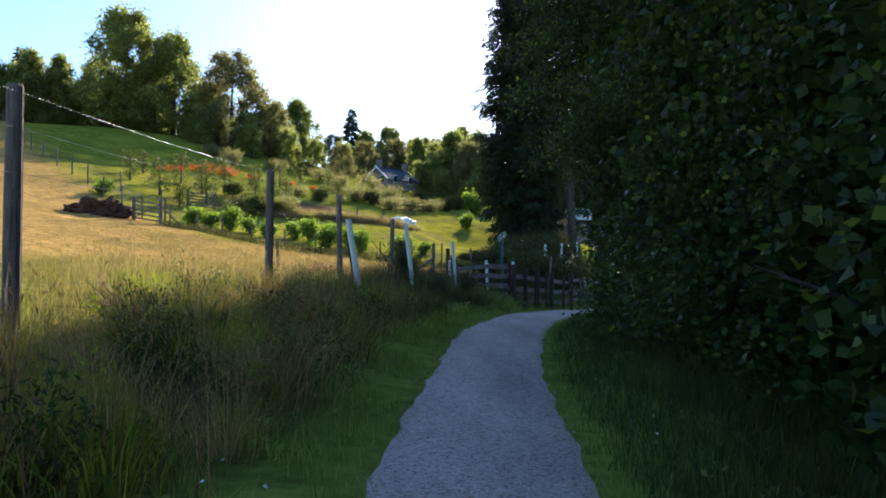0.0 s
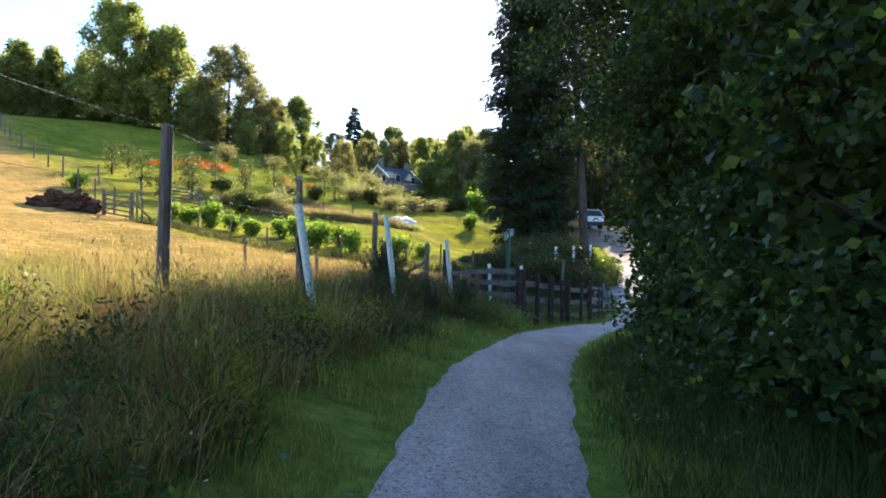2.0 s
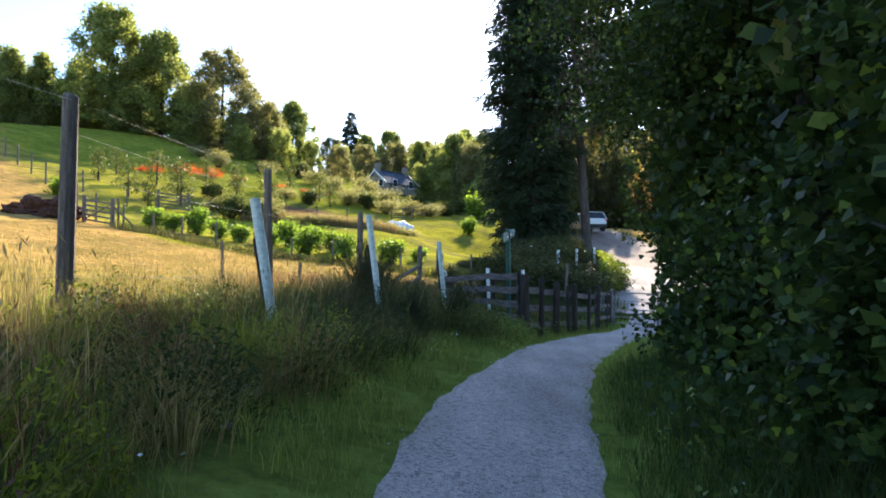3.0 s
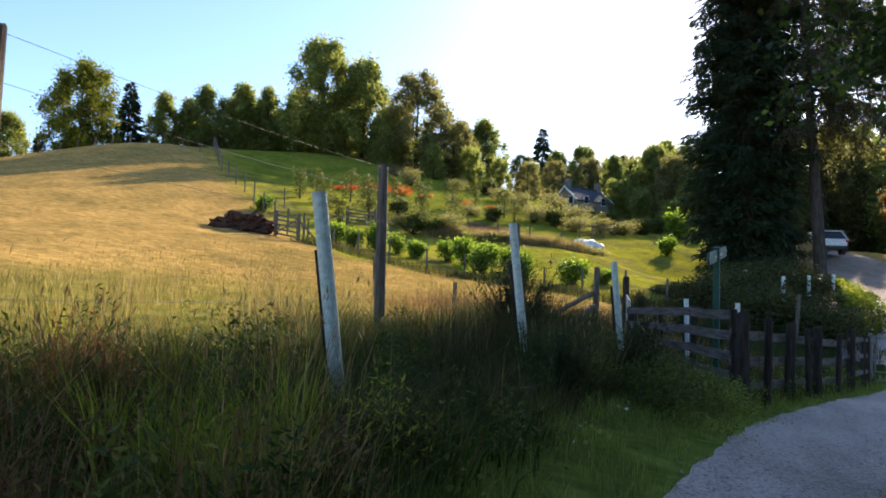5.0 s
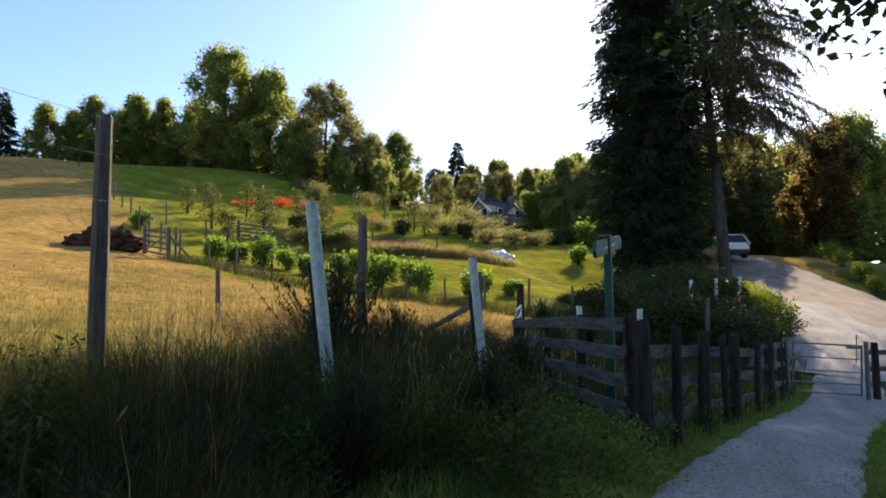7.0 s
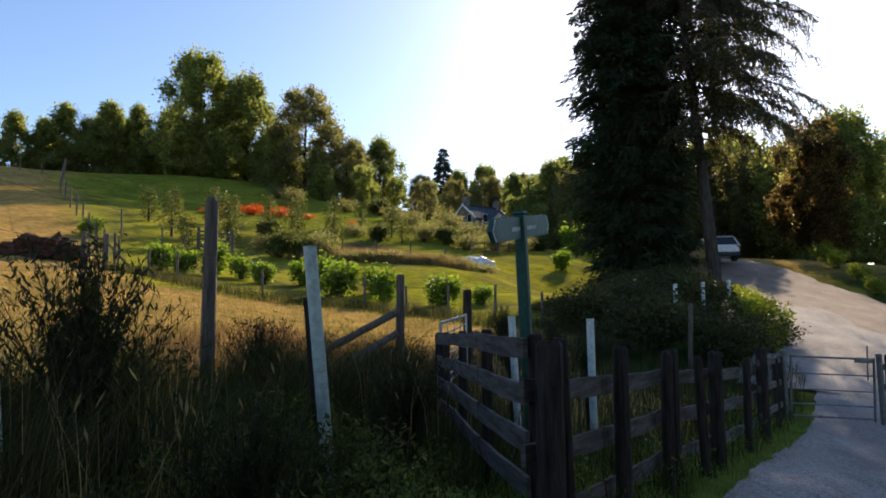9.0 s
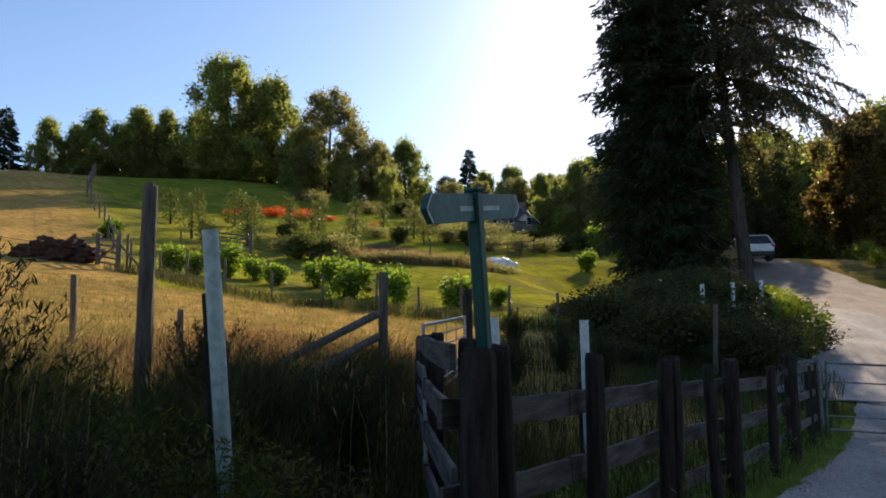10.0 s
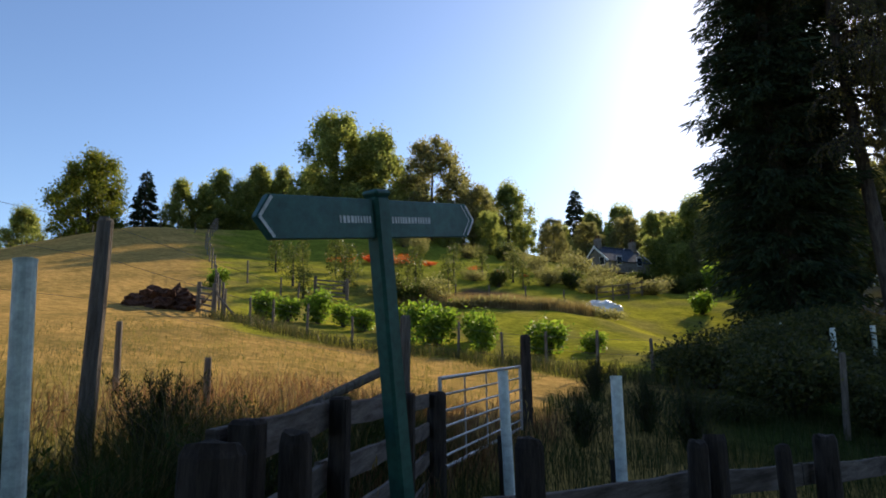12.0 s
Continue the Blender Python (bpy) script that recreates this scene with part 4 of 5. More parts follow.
for x, y, s, turn, src in ((-66.3, 82, 0.74, 3, PT), (-64, 83, 0.88, 2, PT), (-61.2, 85, 0.72, 1, GT2), (-58.5, 85, 0.86, 4, PT), (-55, 86, 0.8, 5, PT), (-51.5, 88, 0.62, 3, CR), (-67.6, 84, 0.66, 2.2, GT2), (-60, 88, 0.78, 0.6, PT), (-56.8, 88, 0.72, 2.7, GT2), (-53.2, 90, 0.74, 4.2, PT), (-49, 90, 0.62, 1.2, GT2), (-48, 84, 0.34, 2, CR), (-42.5, 90, 0.8, 5, PT), (-33.5, 86, 0.49, 1, GT2), (-29, 87, 0.46, 2, GT2), (-36.6, 86.5, 0.45, 3, GT2), (-44, 84.5, 0.4, 4, GT2), (-41, 85, 0.4, 5, GT2), (-58, 84, 0.4, 2, GT2), (-63, 82, 0.38, 3, GT2), (-74, 70, 0.5, 3, CR), (-79, 64, 0.6, 2, GT2),
                           (-26, 104, 0.82, 2.2, GT2), (-36, 92, 0.7, 0.7, GT2), (-27, 92, 0.62, 3.6, BI), (-21.5, 112.5, 0.48, 1.3, BI), (-13, 128, 0.9, 3, GT2), (-8, 127, 0.75, 1.4, GT2), (-4, 118, 0.7, 5.1, BI),
                           (0.5, 101, 0.85, 2.1, GT2), (3.5, 95, 0.7, 0.2, BI), (-2.5, 106, 0.65, 1.1, GT2), (5.5, 90, 0.62, 2.5, GT2), (-15, 108, 0.45, 0.4, BI), (-17, 122, 0.72, 4.1, GT2), (-10.5, 118, 0.6, 2.0, BI), (-6, 112, 0.7, 0.9, PT), (-0.5, 112, 0.8, 3.9, GT2), (2, 108, 0.95, 1.9, PT), (4.5, 103, 0.9, 4.6, GT2), (-28, 98, 0.6, 5.2, CR), (-30, 104, 0.7, 1.1, GT2), (-18, 104, 0.4, 1.4, GT2),
                           (-24, 90, 0.4, 1.0, CR), (-20, 92, 0.36, 2.0, GT2), (-16.5, 94, 0.36, 3.0, BI), (-4.5, 97, 0.4, 3.3, GT2), (-1, 92, 0.36, 1.3, GT2), (-34, 84, 0.4, 4.4, CR), (2.5, 84, 0.3, 0.8, GT2), (-27, 84, 0.34, 2.8, GT2)):
    again(SMALL if s < 0.5 and src is not BI else src, x, y, turn, s)
FC = put(spruce("fir_tree", 35, 15, 6.5, 0.8, L_NEEDLE, 26, "dark fir rising above the rounded trees", 0.8, 0.8, 0.3, 0.18, 0.3), -20.1, 124, 0, 0.95)
for x, y, s in ((-71.7, 76, 0.82), (-62, 88, 0.86), (-9, 134, 0.6), (-3, 124, 0.6), (-110, 70, 0.6), (-116, 74, 0.5), (-95, 80, 0.55)):
    again(FC, x, y, x, s)

# ---- trees beyond the lane, and two added behind the hedge ----
BZ = put(broadleaf("copper_tree", 41, 10.5, 6.5, 2.2, 0.26, L_BRONZE, 14000, 40, "bronze-leaved tree on the grassy side of the lane", droop=0.3), 20.4, 64, 0, 1.0)
LR = put(broadleaf("drooping_tree", 42, 13, 7, 1.0, 0.3, L_LARCH, 10000, 50, "brownish drooping tree shading the bend of the lane", droop=0.9), 16.2, 76, 0, 0.9)
for x, y, s, turn, src in ((20, 84, 0.95, 2, LR), (25, 80, 0.9, 3, SMALL), (31, 76, 0.85, 4.4, SMALL), (24.5, 69, 0.75, 0.4, GT), (32, 92, 1.0, 5, SMALL), (18.5, 92, 1.0, 1.6, SMALL), (27, 90, 1.1, 0.5, PT), (15.2, 83, 1.0, 4.0, LR), (24, 96, 1.2, 2.0, SMALL), (13.5, 90, 0.9, 3, LR), (37, 68, 0.9, 1.5, SMALL),
                           # last two are added unseen behind the hedge to stop light coming through
                           (44, 60, 0.9, 2, SMALL), (16, 100, 1.0, 1, SMALL), (22, 104, 1.3, 2.5, SMALL), (52, 50, 1.0, 0.3, SMALL), (8.2, 10.0, 0.72, 2.2, SMALL), (8.0, 4.6, 0.72, 0.4, SMALL)):
    again(src, x, y, turn, s)

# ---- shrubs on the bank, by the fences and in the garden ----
SH = put(bush("bank_shrub", 51, 2.7, 1.6, 0.12, L_BANK_SHADE, 5200, "dark leafy shrub on the shaded bank", clumps=14), 4.6, 31.2)
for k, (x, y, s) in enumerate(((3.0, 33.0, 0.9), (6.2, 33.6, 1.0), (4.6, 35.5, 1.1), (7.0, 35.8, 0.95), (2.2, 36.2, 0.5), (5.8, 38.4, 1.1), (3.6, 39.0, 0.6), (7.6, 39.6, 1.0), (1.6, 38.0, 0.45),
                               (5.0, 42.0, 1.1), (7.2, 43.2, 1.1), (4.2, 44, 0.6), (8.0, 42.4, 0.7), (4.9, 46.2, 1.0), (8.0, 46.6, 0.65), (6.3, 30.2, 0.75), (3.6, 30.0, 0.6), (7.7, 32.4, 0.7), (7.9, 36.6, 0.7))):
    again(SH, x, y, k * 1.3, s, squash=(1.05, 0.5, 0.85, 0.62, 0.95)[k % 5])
# yellow-green leaf colour stands for the sunlight on the lane edge
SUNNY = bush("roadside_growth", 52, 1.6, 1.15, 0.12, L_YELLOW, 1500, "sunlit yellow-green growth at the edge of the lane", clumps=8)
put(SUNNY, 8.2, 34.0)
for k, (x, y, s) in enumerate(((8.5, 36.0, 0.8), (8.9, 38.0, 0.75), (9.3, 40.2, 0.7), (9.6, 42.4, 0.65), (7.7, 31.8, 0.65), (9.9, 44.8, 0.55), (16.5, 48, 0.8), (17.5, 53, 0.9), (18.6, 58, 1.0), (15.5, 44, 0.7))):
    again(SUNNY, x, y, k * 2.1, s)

def broom(seed, w, h, stems):
    """A wiry bush: a fan of thin upright stems set with slim leaves."""
    g = np.random.default_rng(seed)
    t = thing("broom_bush", Matrix(), "dark wiry broom bush growing through long grass", "shrub")
    tubes, lv = [], []
    for k in range(stems):
        a, out, top = g.uniform(0, 6.28), abs(g.normal(0, 0.36)) * w, h * g.uniform(0.5, 1.1)
        p = np.array([(math.cos(a) * out * f ** 1.4 + 0.03 * g.normal(), math.sin(a) * out * f ** 1.4 + 0.03 * g.normal(), -0.1 + top * f) for f in (0, 0.35, 0.7, 1)])
        tubes.append(tube_along([tuple(q) for q in p], [0.009, 0.006, 0.004, 0.002], 4))
        f = g.uniform(0.15, 1.02, 60)
        c = np.stack([np.interp(f, (0, 0.35, 0.7, 1), p[:, i]) for i in range(3)], 1) + g.normal(0, 0.022, (60, 3))
        lv.append(leaf_quads(g, c, 0.07, 0.014, -1.6))
    part("stem", join_tubes("stem", tubes, BARK), None, t)
    # the broom takes the shade-darkened leaf too
    part("foliage", quads("foliage", np.concatenate(lv), L_PEN_SHADE), None, t)
    return t


BROOM = broom(53, 1.2, 1.4, 150)
put(BROOM, -0.45, 17.9)
for k, (x, y, s) in enumerate(((1.25, 17.1, 0.6), (1.3, 19.6, 0.62), (0.6, 15.6, 0.55), (-0.6, 20.5, 0.7), (1.5, 26.5, 0.6), (2.2, 28.5, 0.75), (-1.6, 24.6, 0.4), (0.9, 30.5, 0.7), (3.0, 27.2, 0.8))):
    again(BROOM, x, y, k * 1.9, s)

LA = bush("laurel_bush", 54, 2.0, 1.9, 0.27, L_LAUREL, 1200, "glossy bright green laurel bush planted in mown grass", "shrub", "laurel bushes", clumps=11)
put(LA, -14.9, 37.8, 0, 0.62)
for k, (x, y, s) in enumerate((q[0], q[1], q[2] * 0.82) for q in ((-14.2, 38.6, 0.8), (-13.3, 39.6, 0.78), (-12.3, 40.1, 0.82), (-10.9, 39.6, 0.85), (-6.9, 38.9, 1.0), (-4.9, 38.6, 1.0), (-9.6, 40.8, 0.8), (-2.4, 38.6, 0.95), (-24.2, 44.2, 1.05),
                               (-8.4, 40.2, 0.9), (-5.9, 40.5, 0.75), (-1.0, 39.9, 0.8), (2.0, 61, 1.1), (2.9, 74, 1.4), (4.6, 70, 1.2), (-16.2, 40, 0.6))):
    again(LA, x, y, k * 1.7, s * (1.0, 1.15, 0.85)[k % 3], squash=(0.8, 1.05, 0.9, 0.7)[k % 4])
HG = bush("clipped_hedge", 55, 2.2, 1.9, 0.2, L_SHRUB, 2600, "dark green rounded hedge bush in the garden", "hedge", "garden hedge", clumps=12)
put(HG, -15.2, 49.6)
GS = put(bush("garden_shrub", 59, 2.6, 1.9, 0.15, L_OLIVE, 2800, "olive-brown loose shrub in the garden", "shrub", clumps=10), -9.2, 69.5)
for k, (x, y, s) in enumerate(((-14.2, 50.4, 1.0), (-13.0, 50.8, 0.9), (-17, 51.5, 0.9), (-19, 55, 0.9), (-6, 66, 1.1), (-4, 68.5, 1.1), (-8, 67, 1.0), (-2, 70, 1.2), (-10, 66.5, 1.0), (-0.5, 74, 1.2), (-7, 74, 1.3), (-10, 78, 1.4), (-4, 80, 1.4),
                               (-13, 74, 1.2), (-16, 78, 1.3), (1.0, 80, 1.3), (-26, 74, 1.1), (-22, 78, 1.2), (-19, 82, 1.3), (-30, 78, 1.1), (4, 86, 1.3), (-12.5, 61.5, 0.8), (-15, 62.5, 0.9))):
    again(HG if k % 3 == 0 else GS, x, y, k * 2.3, s, squash=(0.75, 1.0, 0.6, 0.85, 0.7)[k % 5])
YT = broadleaf("young_fruit_tree", 56, 2.8, 1.9, 0.5, 0.14, L_SHRUB, 1100, 16, "young fruit tree in the grass of the orchard", group="orchard")
put(YT, -22.6, 49.2)
for k, (x, y, s) in enumerate(((-19.4, 50.6, 1.2), (-21, 53.5, 1.0), (-16.5, 54, 0.9), (-24, 56, 1.0), (-18, 58, 1.0), (-21.5, 60, 0.9), (-14.5, 56.5, 0.8), (-26.5, 52, 0.9), (-17, 63, 1.0), (-12.5, 65.0, 1.0), (-20, 47.0, 0.7), (-11, 63, 0.8), (-28, 57, 0.8), (-15.8, 66.5, 0.9))):
    again(YT, x, y, k * 1.1, s)
RF = bush("red_flowers", 57, 2.4, 1.1, 0.16, L_RED, 900, "drift of orange-red flowers in the garden border", "flowers", clumps=9, stems=True)
put(RF, -25.6, 64.5)
for k, (x, y, s) in enumerate(((-27.6, 62.6, 0.9), (-24.2, 66.6, 1.0), (-23.2, 65.4, 0.9), (-26.4, 65.8, 0.9), (-21.0, 66.6, 0.6), (-28.6, 62, 0.5), (-17.2, 67.8, 0.5), (-15, 69, 0.4), (-13, 70, 0.35))):
    again(RF, x, y, k, s, squash=0.8)
WEED = bush("tall_weeds", 58, 2.2, 0.8, 0.15, L_OLIVE, 900, "tall dry weeds along the edge of the vegetable plot", "weeds", clumps=8, stems=False)
put(WEED, -12.5, 50.8)
for k in range(10):
    again(WEED, -11.2 + k * 0.95, 50.2 + 0.35 * k, k, 0.8 + 0.06 * (k % 4))

# ---- garden fences and gates ----
stock = thing("stock_fence", Matrix(), "low stock fence of wooden stakes along the garden foot", "fence")
LINE = [(-15.6, 36.2), (-13.9, 35.9), (-12.2, 35.3), (-10.5, 35.2), (-8.7, 35.5), (-7.2, 36.6), (-5.2, 37.0), (-3.4, 36.6), (-1.6, 35.6), (0.2, 34.4), (1.8, 33.4)]
for i, (x, y) in enumerate(LINE):
    m, h = upright(x, y, H(x, y) + (1.25, 1.05, 1.15)[i % 3], (1.5, -1, 0.5)[i % 3], 0)
    part("stake", log(0.05, 0.045, h, 8, 0.05, 90 + i), OLD_WOOD, stock, at=m)
for (x0, y0), (x1, y1) in zip(LINE, LINE[1:]):
    for lv in (0.25, 0.6, 1.0):
        part("wire", rodded((x0, y0, H(x0, y0) + lv), (x1, y1, H(x1, y1) + lv), 0.004, sides=4), WIRE, stock)
hill = thing("hill_fence", Matrix(), "netted fence climbing between dry pasture and garden", "fence")
HL = [(float(hill_edge(y)), y) for y in np.linspace(36.5, 70, 15)]
for i, (x, y) in enumerate(HL):
    m, h = upright(x, y, H(x, y) + 1.5)
    part("stake", log(0.06, 0.055, h, 7, 0.05, 110 + i), OLD_WOOD, hill, at=m)
for (x0, y0), (x1, y1) in zip(HL, HL[1:]):
    for lv in (0.3, 0.7, 1.1, 1.4):
        part("wire", rodded((x0, y0, H(x0, y0) + lv), (x1, y1, H(x1, y1) + lv), 0.006, sides=4), WIRE, hill)
crest = thing("crest_fence", Matrix(), "line of small fence stakes along the crest of the pasture", "fence")
for i in range(22):
    x, y = -44 - i * 1.9, 62.5 - i * 0.55
    m, h = upright(x, y, H(x, y) + 1.0)
    part("stake", log(0.05, 0.05, h, 6, 0.05, 140 + i), OLD_WOOD, crest, at=m)


def wooden_gate(a, b, h, bars, label):
    t = thing("garden_gate", Matrix(), label, "gate")
    for p in (a, b):
        m, hh = upright(*p, H(*p) + h + 0.25)
        part("post", log(0.11, 0.1, hh, 9, 0.04, int(abs(p[0]) * 10)), OLD_WOOD, t, at=m)
    for i in range(bars):
        z = 0.15 + (h - 0.15) * i / (bars - 1)
        rail(t, (*a, H(*a) + z), (*b, H(*b) + z), 0.09, 0.03, over=0, mat=OLD_WOOD)
    part("brace", rodded((*a, H(*a) + 0.15), (*b, H(*b) + h), 0.035, sides=5), OLD_WOOD, t)
    return t


wooden_gate((-18.3, 37.3), (-16.1, 36.1), 1.15, 5, "closed field gate between two stout posts below the muck heap")
wooden_gate((-19.7, 47.8), (-18.0, 48.8), 1.1, 5, "small wooden five-bar orchard gate")
for a, b in (((-16.0, 36.1, 1.0), (-14.9, 36.2, 0.1)),):
    part("strut", rodded((a[0], a[1], H(*a[:2]) + a[2]), (b[0], b[1], H(*b[:2]) + b[2]), 0.05, sides=7), OLD_WOOD, stock)
gfence = thing("garden_fence", Matrix(), "open post and rail fence beside the lawn", "fence")
GL = [(-5.0, 61.5), (-4.2, 63.6), (-3.4, 66), (-2.7, 68.4), (-2.0, 71), (-1.2, 73.6)]
for i, (x, y) in enumerate(GL):
    m, h = upright(x, y, H(x, y) + 1.25)
    part("post", log(0.06, 0.055, h, 7, 0.04, 170 + i), OLD_WOOD, gfence, at=m)
for (x0, y0), (x1, y1) in zip(GL, GL[1:]):
    for lv in (0.35, 0.7, 1.1):
        rail(gfence, (x0, y0, H(x0, y0) + lv), (x1, y1, H(x1, y1) + lv), 0.09, 0.03, mat=OLD_WOOD)
for i, (x, y, hh) in enumerate(((-12, 52, 1.2), (-9.5, 51.6, 1.3), (-7.2, 51.5, 1.4), (-5.2, 52.4, 1.3), (-24.5, 47, 1.5), (-20.9, 46, 1.2), (-18, 44, 1.4), (-5.67, 23.92, 1.15), (-3.3, 23.6, 0.7), (5.35, 29.8, 1.5))):
    m, h = upright(x, y, H(x, y) + hh, (3, -2, 0)[i % 3])
    part("shaft", log(0.055, 0.05, h, 8, 0.05, 180 + i), OLD_WOOD, thing("stake", m, "weathered wooden stake standing in the grass", "stake", "single stakes"))


def heap(name, x, y, sx, sy, h, mat, label, category, rough=1.0):
    """A lumpy mound."""
    g = np.random.default_rng(int(abs(x) * 10))
    bm = bmesh.new()
    bmesh.ops.create_icosphere(bm, subdivisions=4, radius=1.0)
    for v in bm.verts:
        n = (noise.noise(v.co * 2.2) * 0.3 + noise.noise(v.co * 8) * 0.28 + noise.noise(v.co * 21) * 0.24) * rough
        v.co = Vector((v.co.x * sx * (1 + n), v.co.y * sy * (1 + n), v.co.z * h * (1 + n * 1.3)))
    return part(name, bm, mat, None, at=Matrix.Translation((x, y, H(x, y)))), tagged(bpy.data.objects[name], label, category)


heap("muck_mound", -20.5, 37.2, 1.9, 1.3, 0.8, MUCK, "heap of dark brown muck and straw in the pasture", "muck heap")
heap("covered_stack", -4.2, 57.8, 1.5, 0.9, 0.62, SHEET, "low stack under bright white plastic sheeting", "sheeted stack", 0.4)


# ---- house ----
def house(x, y, turn, w, d, eaves, ridge):
    t = thing("cottage", Matrix.Translation((x, y, H(x, y) - 0.4)) @ Matrix.Rotation(turn, 4, 'Z'), "small stone cottage with slate roof and two chimneys", "house")
    bm = bmesh.new()
    prof = [(-w / 2, 0), (w / 2, 0), (w / 2, eaves), (0, ridge), (-w / 2, eaves)]
    f = [bm.verts.new((px, 0, pz)) for px, pz in prof]
    k = [bm.verts.new((px, d, pz)) for px, pz in prof]
    bm.faces.new(f)
    bm.faces.new(k[::-1])
    for i in range(5):
        bm.faces.new((f[i], k[i], k[(i + 1) % 5], f[(i + 1) % 5]))
    bmesh.ops.recalc_face_normals(bm, faces=bm.faces)
    part("wall", bm, STONE, t)
    for s in (-1, 1):
        ln = math.hypot(w / 2, ridge - eaves)
        a = math.atan2(ridge - eaves, w / 2)
        m = Matrix.Translation((s * w / 4, d / 2, (eaves + ridge) / 2 + 0.06)) @ Matrix.Rotation(s * a, 4, 'Y')
        roof = part("roof", boxed(ln + 0.4, d + 0.4, 0.12, m, 0.01), SLATE, t)
        for yy in (-0.22, d + 0.22):
            m2 = Matrix.Translation((s * w / 4, yy, (eaves + ridge) / 2 + 0.1)) @ Matrix.Rotation(s * a, 4, 'Y')
            part("bargeboard", boxed(ln + 0.35, 0.06, 0.22, m2, 0.01), WHITE, t)
    for yy in (0.4, d - 0.4):
        ch = part("chimney", boxed(0.8, 0.6, 1.5, Matrix.Translation((0, yy, ridge + 0.4)), 0.02), STONE, t)
        for sx in (-0.2, 0.2):
            part("chimney_pot", rodded((sx, yy, ridge + 1.15), (sx, yy, ridge + 1.6), 0.12, 0.1), MUCK, ch)
    for xx in (-w / 4, w / 4):
        win = part("window", boxed(0.9, 0.06, 1.1, Matrix.Translation((xx, -0.02, 1.5)), 0.01), WHITE, t)
        part("pane", boxed(0.75, 0.02, 0.95, Matrix.Translation((xx, -0.06, 1.5)), 0), GLASS_DARK, win)
    for yy in (d * 0.25, d * 0.75):
        win = part("window", boxed(0.06, 0.9, 1.1, Matrix.Translation((w / 2 + 0.02, yy, 1.5)), 0.01), WHITE, t)
        part("pane", boxed(0.02, 0.75, 0.95, Matrix.Translation((w / 2 + 0.06, yy, 1.5)), 0), GLASS_DARK, win)
    return t


house(-10.9, 92.5, radians(-38), 4.6, 6.5, 1.4, 3.3)


# ---- car ----
def car(x, y, turn):
    t = thing("parked_car", Matrix.Translation((x, y, H(x, y) + 0.06)) @ Matrix.Rotation(turn, 4, 'Z'), "white compact crossover car on the lane, rear towards the gate", "car")
    bm = bmesh.new()
    secs = [(-2.08, 0.5, 0.92, 0.74), (-2.0, 0.34, 1.0, 0.83), (-1.2, 0.3, 1.0, 0.88), (0.6, 0.3, 0.98, 0.88), (1.5, 0.32, 0.92, 0.86), (2.0, 0.36, 0.8, 0.78), (2.12, 0.45, 0.66, 0.66)]
    rings = []
    for yy, z0, z1, hw in secs:
        rings.append([bm.verts.new((sx * hw * k, yy, z)) for sx, k, z in ((-1, 0.94, z0), (-1, 1, (z0 + z1) / 2), (-1, 0.95, z1), (1, 0.95, z1), (1, 1, (z0 + z1) / 2), (1, 0.94, z0))])
    for a, b in zip(rings, rings[1:]):
        for k in range(6):
            bm.faces.new((a[k], a[(k + 1) % 6], b[(k + 1) % 6], b[k]))
    bm.faces.new(rings[0][::-1])
    bm.faces.new(rings[-1])
    bmesh.ops.recalc_face_normals(bm, faces=bm.faces)
    bmesh.ops.bevel(bm, geom=list(bm.edges), offset=0.05, segments=2, affect='EDGES')
    part("body", bm, CAR_PAINT, t)

    def cabin(scale, z0, z1, inset):
        b2 = bmesh.new()
        lo = [(-0.84, -1.95), (0.84, -1.95), (0.84, 1.0), (-0.84, 1.0)]
        hi = [(-0.64, -1.55), (0.64, -1.55), (0.62, 0.2), (-0.62, 0.2)]
        a = [b2.verts.new((px * scale, py, z0)) for px, py in lo]
        b = [b2.verts.new((px * scale, py, z1)) for px, py in hi]
        b2.faces.new(a[::-1])
        b2.faces.new(b)
        for k in range(4):
            b2.faces.new((a[k], a[(k + 1) % 4], b[(k + 1) % 4], b[k]))
        bmesh.ops.bevel(b2, geom=list(b2.edges), offset=inset, segments=2, affect='EDGES')
        return b2
    part("cabin_glass", cabin(1.0, 0.93, 1.5, 0.05), GLASS_DARK, t)
    part("roof", boxed(1.26, 1.95, 0.07, Matrix.Translation((0, -0.68, 1.53)), 0.03), CAR_PAINT, t)
    for s in (-1, 1):
        for p0, p1 in (((0.86, -1.98, 0.92), (0.65, -1.6, 1.52)), ((0.86, 1.02, 0.92), (0.64, 0.25, 1.52)), ((0.85, -0.4, 0.92), (0.645, -0.5, 1.52))):
            part("pillar", rodded((s * p0[0], p0[1], p0[2]), (s * p1[0], p1[1], p1[2]), 0.05, sides=6), CAR_PAINT, t)
        part("tail_lamp", boxed(0.3, 0.12, 0.2, Matrix.Translation((s * 0.68, -2.0, 0.86)), 0.03), RED_LAMP, t)
        part("mirror", boxed(0.2, 0.12, 0.13, Matrix.Translation((s * 0.98, 0.75, 1.0)), 0.03), CAR_PAINT, t)
        for yy in (-1.3, 1.3):
            wh = part("wheel", rodded((s * 0.66, yy, 0.33), (s * 0.88, yy, 0.33), 0.33, sides=20), BLACK, t)
            part("rim", rodded((s * 0.87, yy, 0.33), (s * 0.895, yy, 0.33), 0.21, sides=12), STEEL, wh)
    part("rear_bumper", boxed(1.6, 0.2, 0.28, Matrix.Translation((0, -2.03, 0.42)), 0.06), BLACK, t)
    part("number_plate", boxed(0.5, 0.02, 0.11, Matrix.Translation((0, -2.13, 0.68)), 0.005), WHITE, t)
